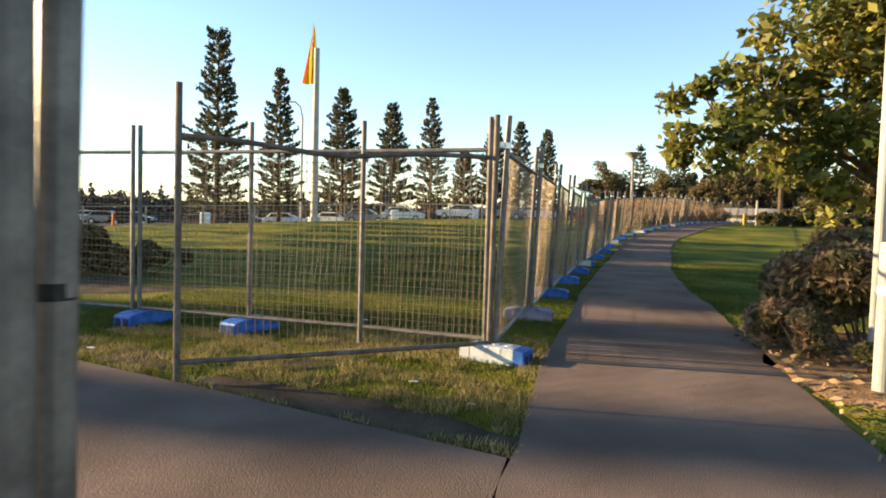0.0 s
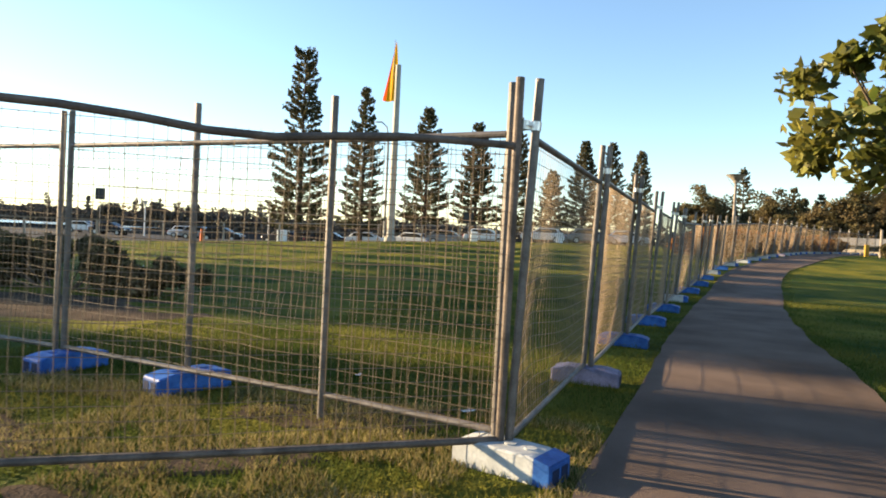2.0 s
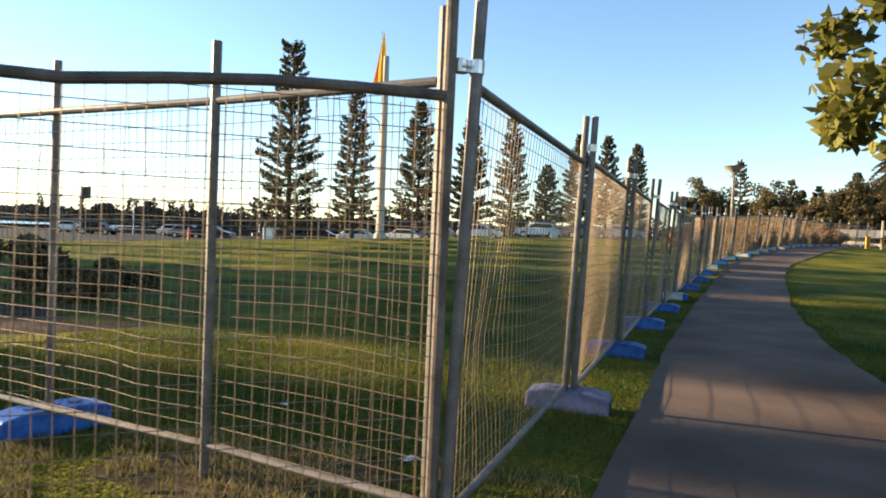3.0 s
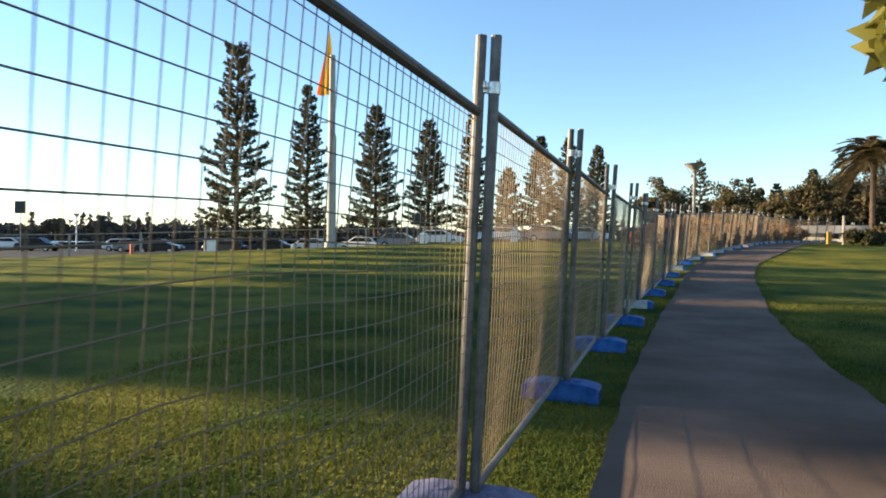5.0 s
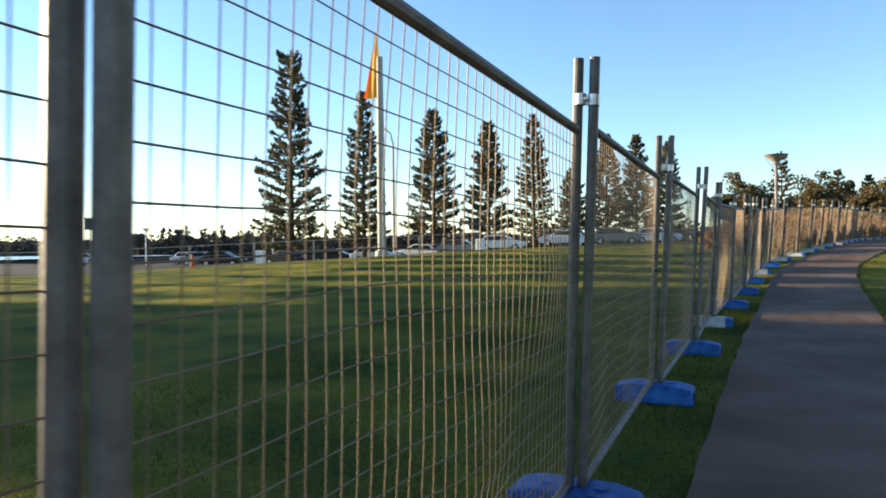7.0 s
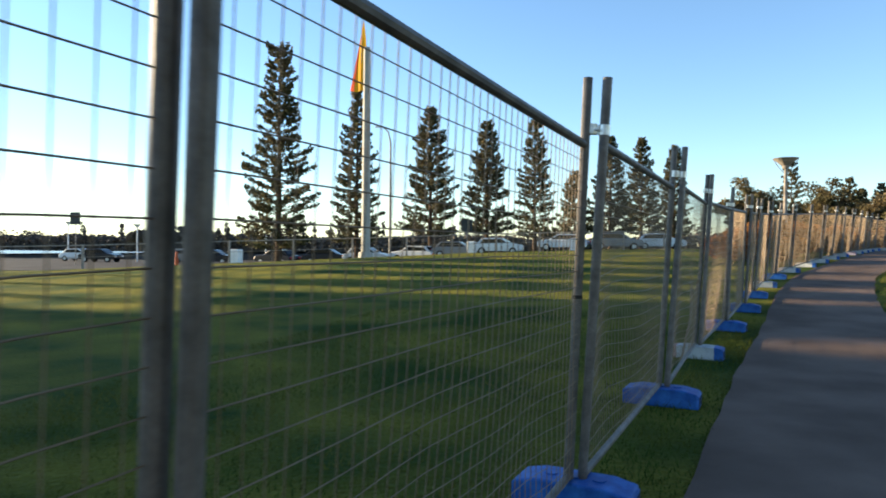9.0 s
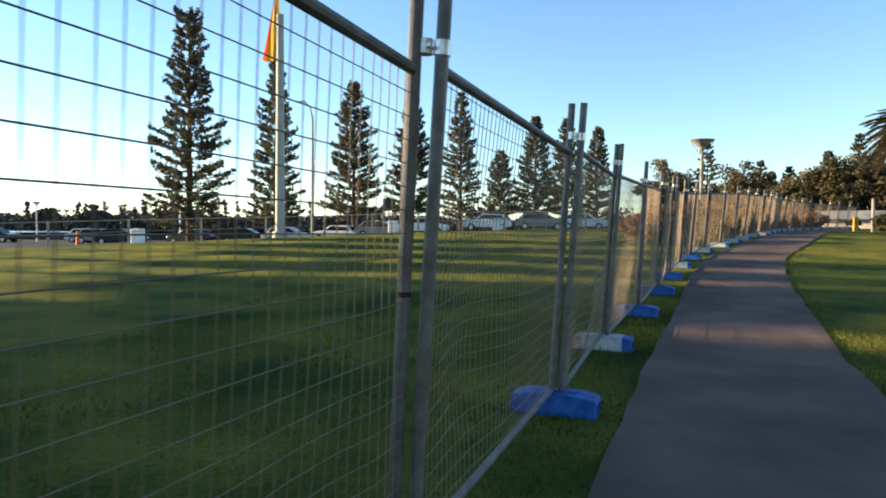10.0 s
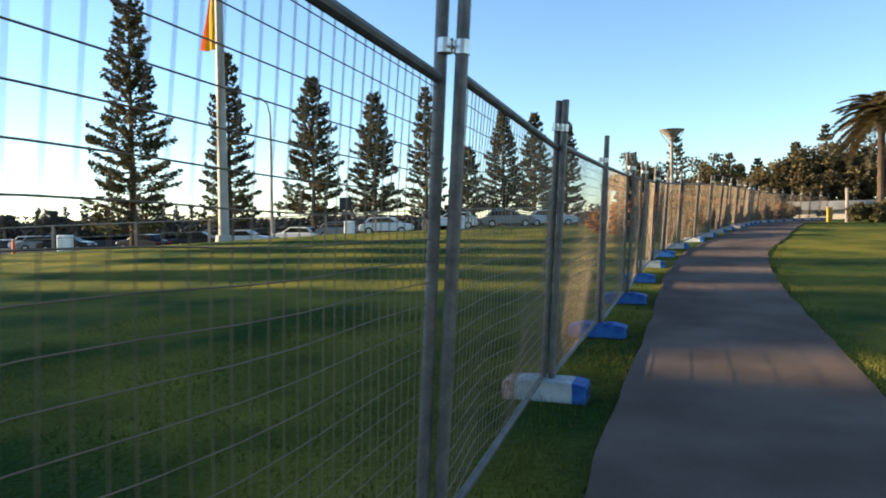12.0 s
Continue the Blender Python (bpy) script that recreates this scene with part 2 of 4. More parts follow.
def ground_sheet():
    xs = np.unique(np.concatenate([np.linspace(-24, 12, 91), np.linspace(-120, 100, 90), np.array([-3000, -1500, -700, -300, -180, 160, 300, 700, 1500, 3000])]))
    ys = np.unique(np.concatenate([np.linspace(-14, 66, 161), np.linspace(66, 160, 40), np.array([-3000, -900, -300, -100, -50, -25, 220, 350, 700, 1500, 3000])]))
    verts = [(x, y, land(x, y) + 0.02 * noise.noise((x * 0.9, y * 0.9, 0)) + 0.03 * noise.noise((x * 0.35, y * 0.35, 5)) * smooth(-2.5, -5, x - fence_x(y))) for y in ys for x in xs]
    w = len(xs)
    faces = [(j * w + i, j * w + i + 1, (j + 1) * w + i + 1, (j + 1) * w + i) for j in range(len(ys) - 1) for i in range(w - 1)]
    ob = raw("ground", verts, faces, M_LAWN)
    ob.data.polygons.foreach_set("use_smooth", [True] * len(faces))
    tagged(ob, "mown park lawn, green with yellowed patches", "lawn", kind="structure")


def strip(name, rows, lift, thick, mat, label, category):
    """A paved strip: each row a left and a right edge point; the skirt goes into the ground."""
    verts, faces = [], []
    for a, b in rows:
        for k in range(5):
            x, y = a[0] + (b[0] - a[0]) * k / 4, a[1] + (b[1] - a[1]) * k / 4
            verts.append((x, y, land(x, y) + lift))
        verts += [(a[0], a[1], land(*a) - thick), (b[0], b[1], land(*b) - thick)]
    for i in range(len(rows) - 1):
        p, q = i * 7, i * 7 + 7
        for k in range(4):
            faces.append((p + k, p + k + 1, q + k + 1, q + k))
        faces += [(p + 5, p, q, q + 5), (p + 4, p + 6, q + 6, q + 4)]
    n = (len(rows) - 1) * 7
    faces += [(5, 6, 4, 3, 2, 1, 0), (n, n + 1, n + 2, n + 3, n + 4, n + 6, n + 5)]
    return tagged(raw(name, verts, faces, mat), label, category, kind="structure")


ground_sheet()
rows = []
rag = random.Random(3)
for y in np.arange(-12, 62.1, 0.5):
    c = fence_x(y)
    if y < 0:
        c = 0.19 + 0.12 * y
    l, r = c + 0.42 + rag.uniform(-0.02, 0.02), c + path_width(y) + rag.uniform(-0.03, 0.03)
    rows.append(((l, float(y)), (r, float(y) - 0.15 * (1 if y > 0 else 0))))
for k in range(1, 13):
    a = radians(50 - k * 6)
    px, py = rows[-1][0]
    qx, qy = rows[-1][1]
    rows.append(((px + 1.0 * math.cos(a), py + 0.8 * math.sin(a)), (qx + 0.9 * math.cos(a), qy + 0.65 * math.sin(a))))
strip("pavement", rows, 0.03, 0.2, M_PATH, "grey-brown concrete footpath curving along the fence", "footpath")


def cross_edge(x):
    return -2.02 - 0.455 * x


side_rows = []
for x in np.arange(-30, 0.41, 0.8):
    e = min(0.48, x + 0.0)
    side_rows.append(((e, cross_edge(e) - 4.6), (e, cross_edge(e) + rag.uniform(-0.02, 0.02))))
last = side_rows[-1][0][0]
side_rows.append(((0.19 + 0.42 - 0.85 - 0.033, -7.0), (0.334, cross_edge(0.35))))
strip("pavement_side", side_rows, 0.026, 0.2, M_PATH, "grey-brown concrete side path meeting the footpath", "footpath")


def patch(name, cx, cy, rx, ry, turn, mat, label, category, lift=0.014, seed=0):
    rng = random.Random(seed)
    verts, faces = [(cx, cy, land(cx, cy) + lift)], []
    n = 40
    wob = [1 + 0.22 * noise.noise((math.cos(k * math.tau / n) * 1.7 + seed, math.sin(k * math.tau / n) * 1.7, seed)) + rng.uniform(-0.05, 0.05) for k in range(n)]
    for ring in (0.5, 0.85, 1.0):
        for k in range(n):
            a = k * math.tau / n
            u, v = rx * ring * wob[k] * math.cos(a), ry * ring * wob[k] * math.sin(a)
            x, y = cx + u * math.cos(turn) - v * math.sin(turn), cy + u * math.sin(turn) + v * math.cos(turn)
            verts.append((x, y, land(x, y) + (lift if ring < 0.95 else -0.02)))
    for k in range(n):
        j = (k + 1) % n
        faces.append((0, 1 + k, 1 + j))
        for r in (0, 1):
            faces.append((1 + r * n + k, 1 + (r + 1) * n + k, 1 + (r + 1) * n + j, 1 + r * n + j))
    return tagged(raw(name, verts, faces, mat), label, category, kind="structure")


patch("bare_soil_strip", -0.75, -1.40, 1.5, 0.29, -0.43, M_DIRT, "strip of bare dark soil beside the side path", "soil", seed=2)
patch("bare_soil_bed", -7.0, 4.2, 3.4, 1.3, 0.15, M_DIRT, "bare soil in front of the dark shrubs", "soil", seed=4)
patch("bare_soil_worn", -0.9, 0.75, 0.9, 0.35, 0.3, M_DIRT, "worn soil under the loose fence panel", "soil", seed=7)
patch("bare_soil_gate", -1.35, -0.35, 0.7, 0.22, 0.5, M_DIRT, "thin worn patch of soil in the grass", "soil", seed=12)
patch("bare_soil_edge", -2.7, -0.35, 0.8, 0.25, -0.4, M_DIRT, "thin worn patch of soil in the grass", "soil", seed=15)
patch("mulch_bed", 4.1, 0.2, 1.75, 2.6, 0.05, M_MULCH, "orange-brown mulch with dry leaf litter", "mulch", lift=0.03, seed=5)

# car park and river beyond the crest
strip("road", [((-130.0, float(y)), (float(np.interp(y, [38, 50, 58, 76], [-38, -24, 4, 8])), float(y))) for y in np.arange(38, 76.1, 2.0)], 0.03, 0.2, M_ASPHALT, "dark asphalt car park beyond the lawn", "car park")
bm = bmesh.new()
box(bm, -420, -22, 92, 165, -2.6, -0.72)
tagged(part("water", bm, M_WATER), "pale blue river water in low evening light", "river", kind="structure")


# ---- fence panels ----
PANEL = 2.41


def wire_mesh(seed, width, z0, z1, parent):
    rng = random.Random(seed)
    bm = bmesh.new()
    nx, nz = int(width / 0.06), int((z1 - z0) / 0.075)
    bow = [(rng.uniform(0.3, width - 0.3), rng.uniform(z0, z1), rng.uniform(-0.045, 0.045), rng.uniform(0.2, 0.5)) for _ in range(6)]

    def off(x, z):
        return sum(a * math.exp(-((x - cx) ** 2 + (z - cz) ** 2) / (r * r)) for cx, cz, a, r in bow)
    for i in range(1, nx + 1):
        x = i * width / (nx + 1)
        j = rng.uniform(-0.004, 0.004)
        tube(bm, [(x + j + 0.5 * off(x, z), off(x, z) + 0.004, z) for z in np.linspace(z0, z1, 9)], 0.0019, 4, False)
    for i in range(nz + 1):
        z = z0 + (0.061 if seed == 20 else 0.02) + i * 0.075
        if z < z1:
            tube(bm, [(x, off(x, z) - 0.002, z + 0.4 * off(x, z)) for x in np.linspace(-0.01, width + 0.01, 12)], 0.0018, 4, False)
    return part("wire_mesh", bm, M_WIRE, parent)


def fence_panel(m, seed=1, width=PANEL, top=1.76, low=0.16, sag=0.0, steel=M_STEEL, drop=0.03, label="", group="temporary fence panels", ends=(0, 1), clamps=True):
    ob = thing("temporary_fence", m, label or "galvanised temporary fence panel with welded wire mesh", "fence", group)
    for x in [width * e for e in ends]:
        bm = bmesh.new()
        tube(bm, [(x, 0, drop), (x, 0, 1.0), (x, 0, 2.08)], 0.0235, 12)
        part("post", bm, steel, ob, smooth=False)
    bm = bmesh.new()
    tube(bm, [(x, 0, top - sag * math.exp(-((x - width * 0.45) / 0.5) ** 2)) for x in np.linspace(0.02, width - 0.02, 9)], 0.02, 10)
    part("top_rail", bm, steel, ob)
    bm = bmesh.new()
    tube(bm, [(0.02, 0, low), (width / 2, 0.004, low - 0.006), (width - 0.02, 0, low)], 0.0185, 10)
    part("bottom_rail", bm, steel, ob)
    wire_mesh(seed, width, low, top - sag * 0.5, ob)
    return ob


def add_clamp(ob, z):
    """Two bands and a bolt that tie the panel's first post to its neighbour on the lawn side."""
    bm = bmesh.new()
    tube(bm, [(0, 0, z - 0.024), (0, 0, z + 0.024)], 0.028, 12)
    tube(bm, [(-0.012, 0.058, z - 0.02), (-0.012, 0.058, z + 0.028)], 0.028, 12)
    box(bm, -0.016, 0.004, 0.01, 0.05, z - 0.018, z + 0.018)
    cl = part("clamp", bm, M_CLAMP, ob, "shiny zinc clamp")
    bm = bmesh.new()
    tube(bm, [(-0.05, 0.03, z), (0.04, 0.03, z)], 0.006, 6)
    part("bolt", bm, M_CLAMP, cl)


def fence_foot(m, mat, end, far_end, label):
    """A moulded block across the fence line with sloped ends, a ribbed top and open post sockets."""
    ob = thing("ballast_block", m, label, "ballast block", "fence blocks")
    bm = bmesh.new()
    prism(bm, [(-0.29, 0.0), (0.29, 0.0), (0.285, 0.125), (0.17, 0.15), (-0.17, 0.15), (-0.285, 0.125)], -0.115, 0.115)
    bmesh.ops.bevel(bm, geom=list(bm.edges), offset=0.012, segments=2, profile=0.5, affect="EDGES")
    part("body", bm, mat, ob)
    for x in (-0.285, 0.285):
        bm = bmesh.new()
        box(bm, x - 0.008, x + 0.008, -0.1, 0.1, 0.008, 0.112, 0.004)
        part("end_cap", bm, end if x < 0 else far_end, ob)
        if mat is M_PALE:
            # unfaded shoulder of the moulding
            bm = bmesh.new()
            s = 1 if x > 0 else -1
            prism(bm, [(s * 0.2, 0.004), (s * 0.2905, 0.004), (s * 0.288, 0.128), (s * 0.2, 0.1485)], -0.1175, 0.1175)
            part("shoulder", bm, end if x < 0 else far_end, ob)
        # thin dark plates paint the shade inside the end holes
        for y in (-0.05, 0.05):
            bm = bmesh.new()
            s = 1 if x > 0 else -1
            box(bm, x + s * 0.005, x + s * 0.0105, y - 0.036, y + 0.036, 0.024, 0.096)
            part("recess_shade", bm, M_HOLE_SHADE, ob)
    for x in (-0.12, 0.0, 0.12):
        bm = bmesh.new()
        tube(bm, [(x, 0, 0.13), (x, 0, 0.157)], 0.034, 12)
        part("socket", bm, mat, ob)
    return ob


# posts along the footpath: points at equal steps along the fence line
stations = [(0.175, 0.2), (0.56, 2.6), (0.95, 4.99), (1.36, 7.4), (1.82, 9.78), (2.25, 12.16), (2.80, 14.52)]
yy = 14.52
while yy < 61.5:
    x0, step = fence_x(yy), 2.42
    sl = (fence_x(yy + 1) - fence_x(yy - 1)) / 2
    yy += step / math.sqrt(1 + sl * sl)
    stations.append((fence_x(yy), yy))
masters = {}
frng = random.Random(11)
LEANS = [2.0, 2.0, 2.2, 3.2, 3.8, 3.6, 2.4, 3.2, 3.8, 4.4, 4.8]
for k in range(len(stations) - 1):
    (ax, ay), (bx, by) = stations[k], stations[k + 1]
    a = math.degrees(math.atan2(by - ay, bx - ax))
    span = math.hypot(bx - ax, by - ay)
    ux, uy = (bx - ax) / span, (by - ay) / span
    ax, ay, bx, by = ax + uy * 0.029, ay - ux * 0.029, bx - uy * 0.029, by + ux * 0.029
    a = math.degrees(math.atan2(by - ay, bx - ax))
    slope = math.degrees(math.atan2(land(bx, by) - land(ax, ay), span))
    lean = (LEANS[k] if k < len(LEANS) else 5.4) + frng.uniform(-0.7, 0.7) * (0.3 if k < 7 else 1)
    m = pose(ax, ay, land(ax, ay), 0, 0, a) @ pose(0, 0, 0, lean, 0, 0) @ pose(0, 0, 0, 0, -slope, 0)
    if k == 2:
        tied = m @ pose(PANEL, 0, 1.02)
    s = k % 3
    if s not in masters:
        masters[s] = fence_panel(m, seed=20 + s)
        add_clamp(masters[s], 1.83 + 0.03 * s)
    else:
        copy_thing(masters[s], m)

FOOT_KINDS = {"blue": (M_BLUE, M_BLUE, M_BLUE, "bright blue plastic ballast block under the fence on the grass"), "pale": (M_PALE, M_PALE, M_BLUE, "faded white plastic ballast block under the fence with blue end"),
              "mauve": (M_MAUVE, M_MAUVE, M_MAUVE, "dusty purple-grey plastic ballast block under the fence"), "pink": (M_PALE, M_BRICK, M_BLUE, "faded white plastic ballast block with pink and blue ends")}
foot_master = {}


def put_foot(kind, m):
    if kind not in foot_master:
        foot_master[kind] = fence_foot(m, *FOOT_KINDS[kind])
    else:
        copy_thing(foot_master[kind], m)


order = ["pale", "mauve", "blue", "blue", "blue", "pink", "blue", "blue", "blue", "pale", "blue"]
for k, (x, y) in enumerate(stations):
    kind = order[k] if k < len(order) else ("pale" if frng.random() < 0.8 else "mauve")
    j = min(k, len(stations) - 2)
    a = math.degrees(math.atan2(stations[j + 1][1] - stations[j][1], stations[j + 1][0] - stations[j][0])) - 90
    dx = 0.0
    if k == 0:
        a, dx = -22, 0.05
    put_foot(kind, pose(x + dx, y - (0.06 if k == 0 else 0), land(x, y) - 0.004, 0, 0, a + frng.uniform(-4, 4)))


def between(p, q, **more):
    """A loose panel from p to q."""
    a = math.degrees(math.atan2(q[1] - p[1], q[0] - p[0]))
    return fence_panel(pose(p[0], p[1], land(*p), more.pop("lean", 0), 0, a), width=math.hypot(q[0] - p[0], q[1] - p[1]), **more)


# the swung-open panel, and the line of panels running off beside the side path
between((-1.97, -1.09), (0.16, 0.175), seed=31, top=1.72, low=0.15, sag=0.07, steel=M_RUST, drop=-0.05, lean=0.8, label="rusty bent fence panel swung open over the grass")
between((-3.56, 1.14), (-1.06, 0.6), seed=32, top=1.80, low=0.17, drop=-0.03)
between((-1.06, 0.6), (0.12, 0.27), ends=(1,), seed=33, top=1.80, low=0.17)
between((-5.98, 1.56), (-3.64, 1.14), seed=34, top=1.80, low=0.17)
between((-8.4, 2.05), (-6.06, 1.58), seed=35, top=1.80, low=0.17)
bm = bmesh.new()
tube(bm, [(-2.27, 0.93, 0.1), (-2.27, 0.93, 2.1)], 0.0235, 12)
tagged(part("steel_pole", bm, M_STEEL), "loose galvanised pole standing in a blue block", "pole")
put_foot("blue", pose(-3.5, 1.12, 0, 0, 0, 76))
put_foot("blue", pose(-2.27, 0.95, 0, 0, 0, 64))
put_foot("blue", pose(-6.0, 1.6, 0, 0, 0, 80))
# the pair of posts passed at the start, with their black tape
between((-2.62, -4.95), (-0.205, -4.79), seed=36, top=1.76, low=0.15)
fp = thing("steel_pole", pose(-0.205, -4.725, 0.02), "grey steel pole wrapped with black tape", "pole")
bm = bmesh.new()
tube(bm, [(0, 0, 0), (0, 0, 1), (0.02, 0, 2.1)], 0.0245, 14)
part("tube", bm, M_STEEL, fp)
bm = bmesh.new()
tube(bm, [(0, 0, 1.09), (0, 0, 1.11)], 0.0262, 14)
part("tape", bm, M_TAPE, fp)
put_foot("blue", pose(-0.3, -4.76, 0.026, 0, 0, 85))
# black ties on one post of the long line
bm = bmesh.new()
tube(bm, [(0, 0, 0), (0, 0, 0.018)], 0.0262, 12)
tie = part("cable_tie", bm, M_TAPE)
tie.matrix_world = tied
tagged(tie, "black cable tie round a fence post", "cable tie")


# ---- trees ----
def norfolk_pine(x, y, top, reach, seed, whorls=24, bare=0.12, flat_top=False, label="tall dark green Norfolk pine with tiered branches"):
    z0 = land(x, y) - 0.1
    h = top - z0
    rng = np.random.default_rng(seed)
    ob = thing("pine_tree", pose(x, y, z0), label, "tree", "row of pines")
    bm = bmesh.new()
    tube(bm, [(rng.normal(0, 0.03), rng.normal(0, 0.03), h * k / 10) for k in range(11)], [max(0.03, 0.028 * h * 0.62 * (1 - k / 10.3)) for k in range(11)], 8)
    part("trunk", bm, M_BARK, ob)
    wood = bmesh.new()
    pts = []
    for i in range(whorls):
        f = bare + (1 - bare) * (i + rng.uniform(-0.2, 0.2)) / whorls
        if f > 0.99:
            continue
        z = f * h
        shape = (1 - f) ** 0.62 if not flat_top else 0.45 + 0.55 * (1 - f) ** 0.8 - 0.22 * (f > 0.5)
        n = int(rng.integers(5, 8))
        ph = rng.uniform(0, math.tau)
        for b in range(n):
            if rng.random() < 0.1:
                continue
            a = ph + b * math.tau / n + rng.normal(0, 0.16)
            ln = max(0.3, 1.02 * reach * shape * rng.uniform(0.7, 1.15) + 0.12)
            rise = rng.uniform(0.02, 0.22) + 0.35 * f
            ca, sa = math.cos(a), math.sin(a)
            ends = [(ca * ln * q, sa * ln * q, z + ln * (rise * q - 0.22 * q * (1 - q))) for q in (0.0, 0.4, 0.75, 1.0)]
            tube(wood, ends, [0.045, 0.03, 0.018, 0.008], 3, False)
            m = int(24 + 34 * ln)
            q = rng.uniform(0.22, 1.0, m) ** 0.75
            side = rng.normal(0, 0.12 + 0.065 * ln, m) * (1.15 - q)
            up = rng.normal(0.07, 0.085, m)
            base = np.stack([ca * ln * q - sa * side, sa * ln * q + ca * side, z + ln * (rise * q - 0.22 * q * (1 - q)) + up], 1)
            pts.append(base)
    tagged(part("branching", wood, M_BARK, ob), kind="stuff")
    pts = np.concatenate(pts + [np.stack([rng.normal(0, 0.12, 60), rng.normal(0, 0.12, 60), h * rng.uniform(0.93, 1.0, 60)], 1)])
    v, f = leaf_cloud(rng, pts, 0.155, 0.8, 1.9)
    raw("crown", v, f, M_NEEDLE, ob)
    return ob


def leafy_tree(name, x, y, clump, trunk_r, fork, n, size, mat, seed, label, spread=0.75, bark=M_TWIG):
    """clump: rows of x, y, z, radius about the tree's foot. Limbs run from the fork to each clump."""
    z0 = land(x, y) - 0.05
    rng = np.random.default_rng(seed)
    ob = thing(name, pose(x, y, z0), label, "tree")
    bm = bmesh.new()
    tube(bm, [(0, 0, 0), (0.03, 0.02, fork * 0.5), (0, 0, fork)], [trunk_r * 1.25, trunk_r, trunk_r * 0.85], 9)
    part("trunk", bm, bark, ob)
    bm = bmesh.new()
    for cx, cy, cz, r in clump:
        mid = (cx * 0.45 + rng.normal(0, 0.1 * r), cy * 0.45 + rng.normal(0, 0.1 * r), fork + (cz - fork) * 0.6)
        tube(bm, [(0, 0, fork * 0.95), mid, (cx, cy, cz)], [trunk_r * 0.5, trunk_r * 0.3, trunk_r * 0.08], 5, False)
        for _ in range(4):
            d = rng.normal(size=3)
            d *= r * 0.85 / np.linalg.norm(d)
            tube(bm, [(cx, cy, cz), (cx + d[0] * 0.5, cy + d[1] * 0.5, cz + d[2] * 0.45), (cx + d[0], cy + d[1], cz + d[2])], [trunk_r * 0.1, trunk_r * 0.07, 0.006], 3, False)
    tagged(part("limbwork", bm, bark, ob), kind="stuff")
    # sub-clumps give the crown its uneven edge
    c = np.array(clump, float)
    k = rng.choice(len(c), 16 * len(c), p=c[:, 3] ** 2 / (c[:, 3] ** 2).sum())
    d = rng.normal(size=(len(k), 3))
    d /= np.linalg.norm(d, axis=1)[:, None]
    sub = c[k, :3] + d * c[k, 3:4] * rng.uniform(0.35, 1.0, (len(k), 1))
    pts = clumps(rng, n, spread, sub, c[k, 3] * rng.uniform(0.25, 0.55, len(k)))
    v, f = leaf_cloud(rng, pts, size, 0.7, 1.7)
    raw("crown", v, f, mat, ob)
    return ob


PINES = [(-23.4, 45.9, 15.6, 2.9, True, 0.10), (-21.9, 56.0, 14.9, 2.5, False, 0.13), (-17.5, 62.8, 14.4, 3.2, False, 0.17), (-12.8, 66.0, 13.4, 2.9, False, 0.17),
         (-9.6, 74.5, 15.5, 2.6, False, 0.12), (-5.7, 78.0, 9.7, 2.5, False, 0.2), (-2.0, 80.0, 13.7, 2.9, False, 0.15), (1.3, 88.6, 14.8, 2.9, False, 0.15), (5.2, 92.0, 14.3, 2.6, False, 0.15)]
for i, (x, y, top, reach, ft, bare) in enumerate(PINES):
    norfolk_pine(x, y, top, reach, 40 + i, whorls=32 if top > 12 else 21, bare=bare, flat_top=ft,
                 label="tall Norfolk pine with a cut-off flat top" if ft else "tall dark green Norfolk pine with tiered branches")
for i, (x, y, top, reach) in enumerate([(20.5, 102.6, 13.6, 2.6), (26.8, 100.0, 10.6, 2.0), (28.4, 101.0, 9.2, 1.7), (30.3, 100.0, 9.7, 2.0), (35.0, 100.0, 11.8, 2.2), (38.6, 100.0, 14.0, 2.4)]):
    norfolk_pine(x, y, top, reach, 60 + i, whorls=18, bare=0.15)

# broad-leaved tree over the right of the footpath
leafy_tree("broadleaf_tree", 5.7, 4.2, [(-3.0, -1.5, 2.5, 0.65), (-2.3, -1.2, 2.8, 0.9), (-1.0, -0.9, 3.7, 1.2), (-1.5, -1.4, 2.3, 0.8), (-0.2, -0.6, 4.4, 1.4), (0.2, -1.5, 3.2, 1.2), (-0.6, 0.6, 3.2, 1.2),
                                     (0.9, 0.4, 4.2, 1.4), (1.4, -1.0, 3.4, 1.2), (-1.6, 0.3, 2.7, 0.9), (-0.4, -2.2, 2.6, 0.9),
                                     (-2.2, -0.5, 2.5, 0.65), (-0.8, -0.3, 2.6, 0.7), (0.5, -1.0, 2.7, 0.8), (1.6, -0.6, 2.7, 0.8), (2.4, 0.2, 3.6, 1.2), (1.2, -1.4, 4.6, 1.2)],
           0.13, 1.7, 34000, 0.085, M_LEAF, 5, "broad-leaved tree with glossy green leaves overhanging the footpath")


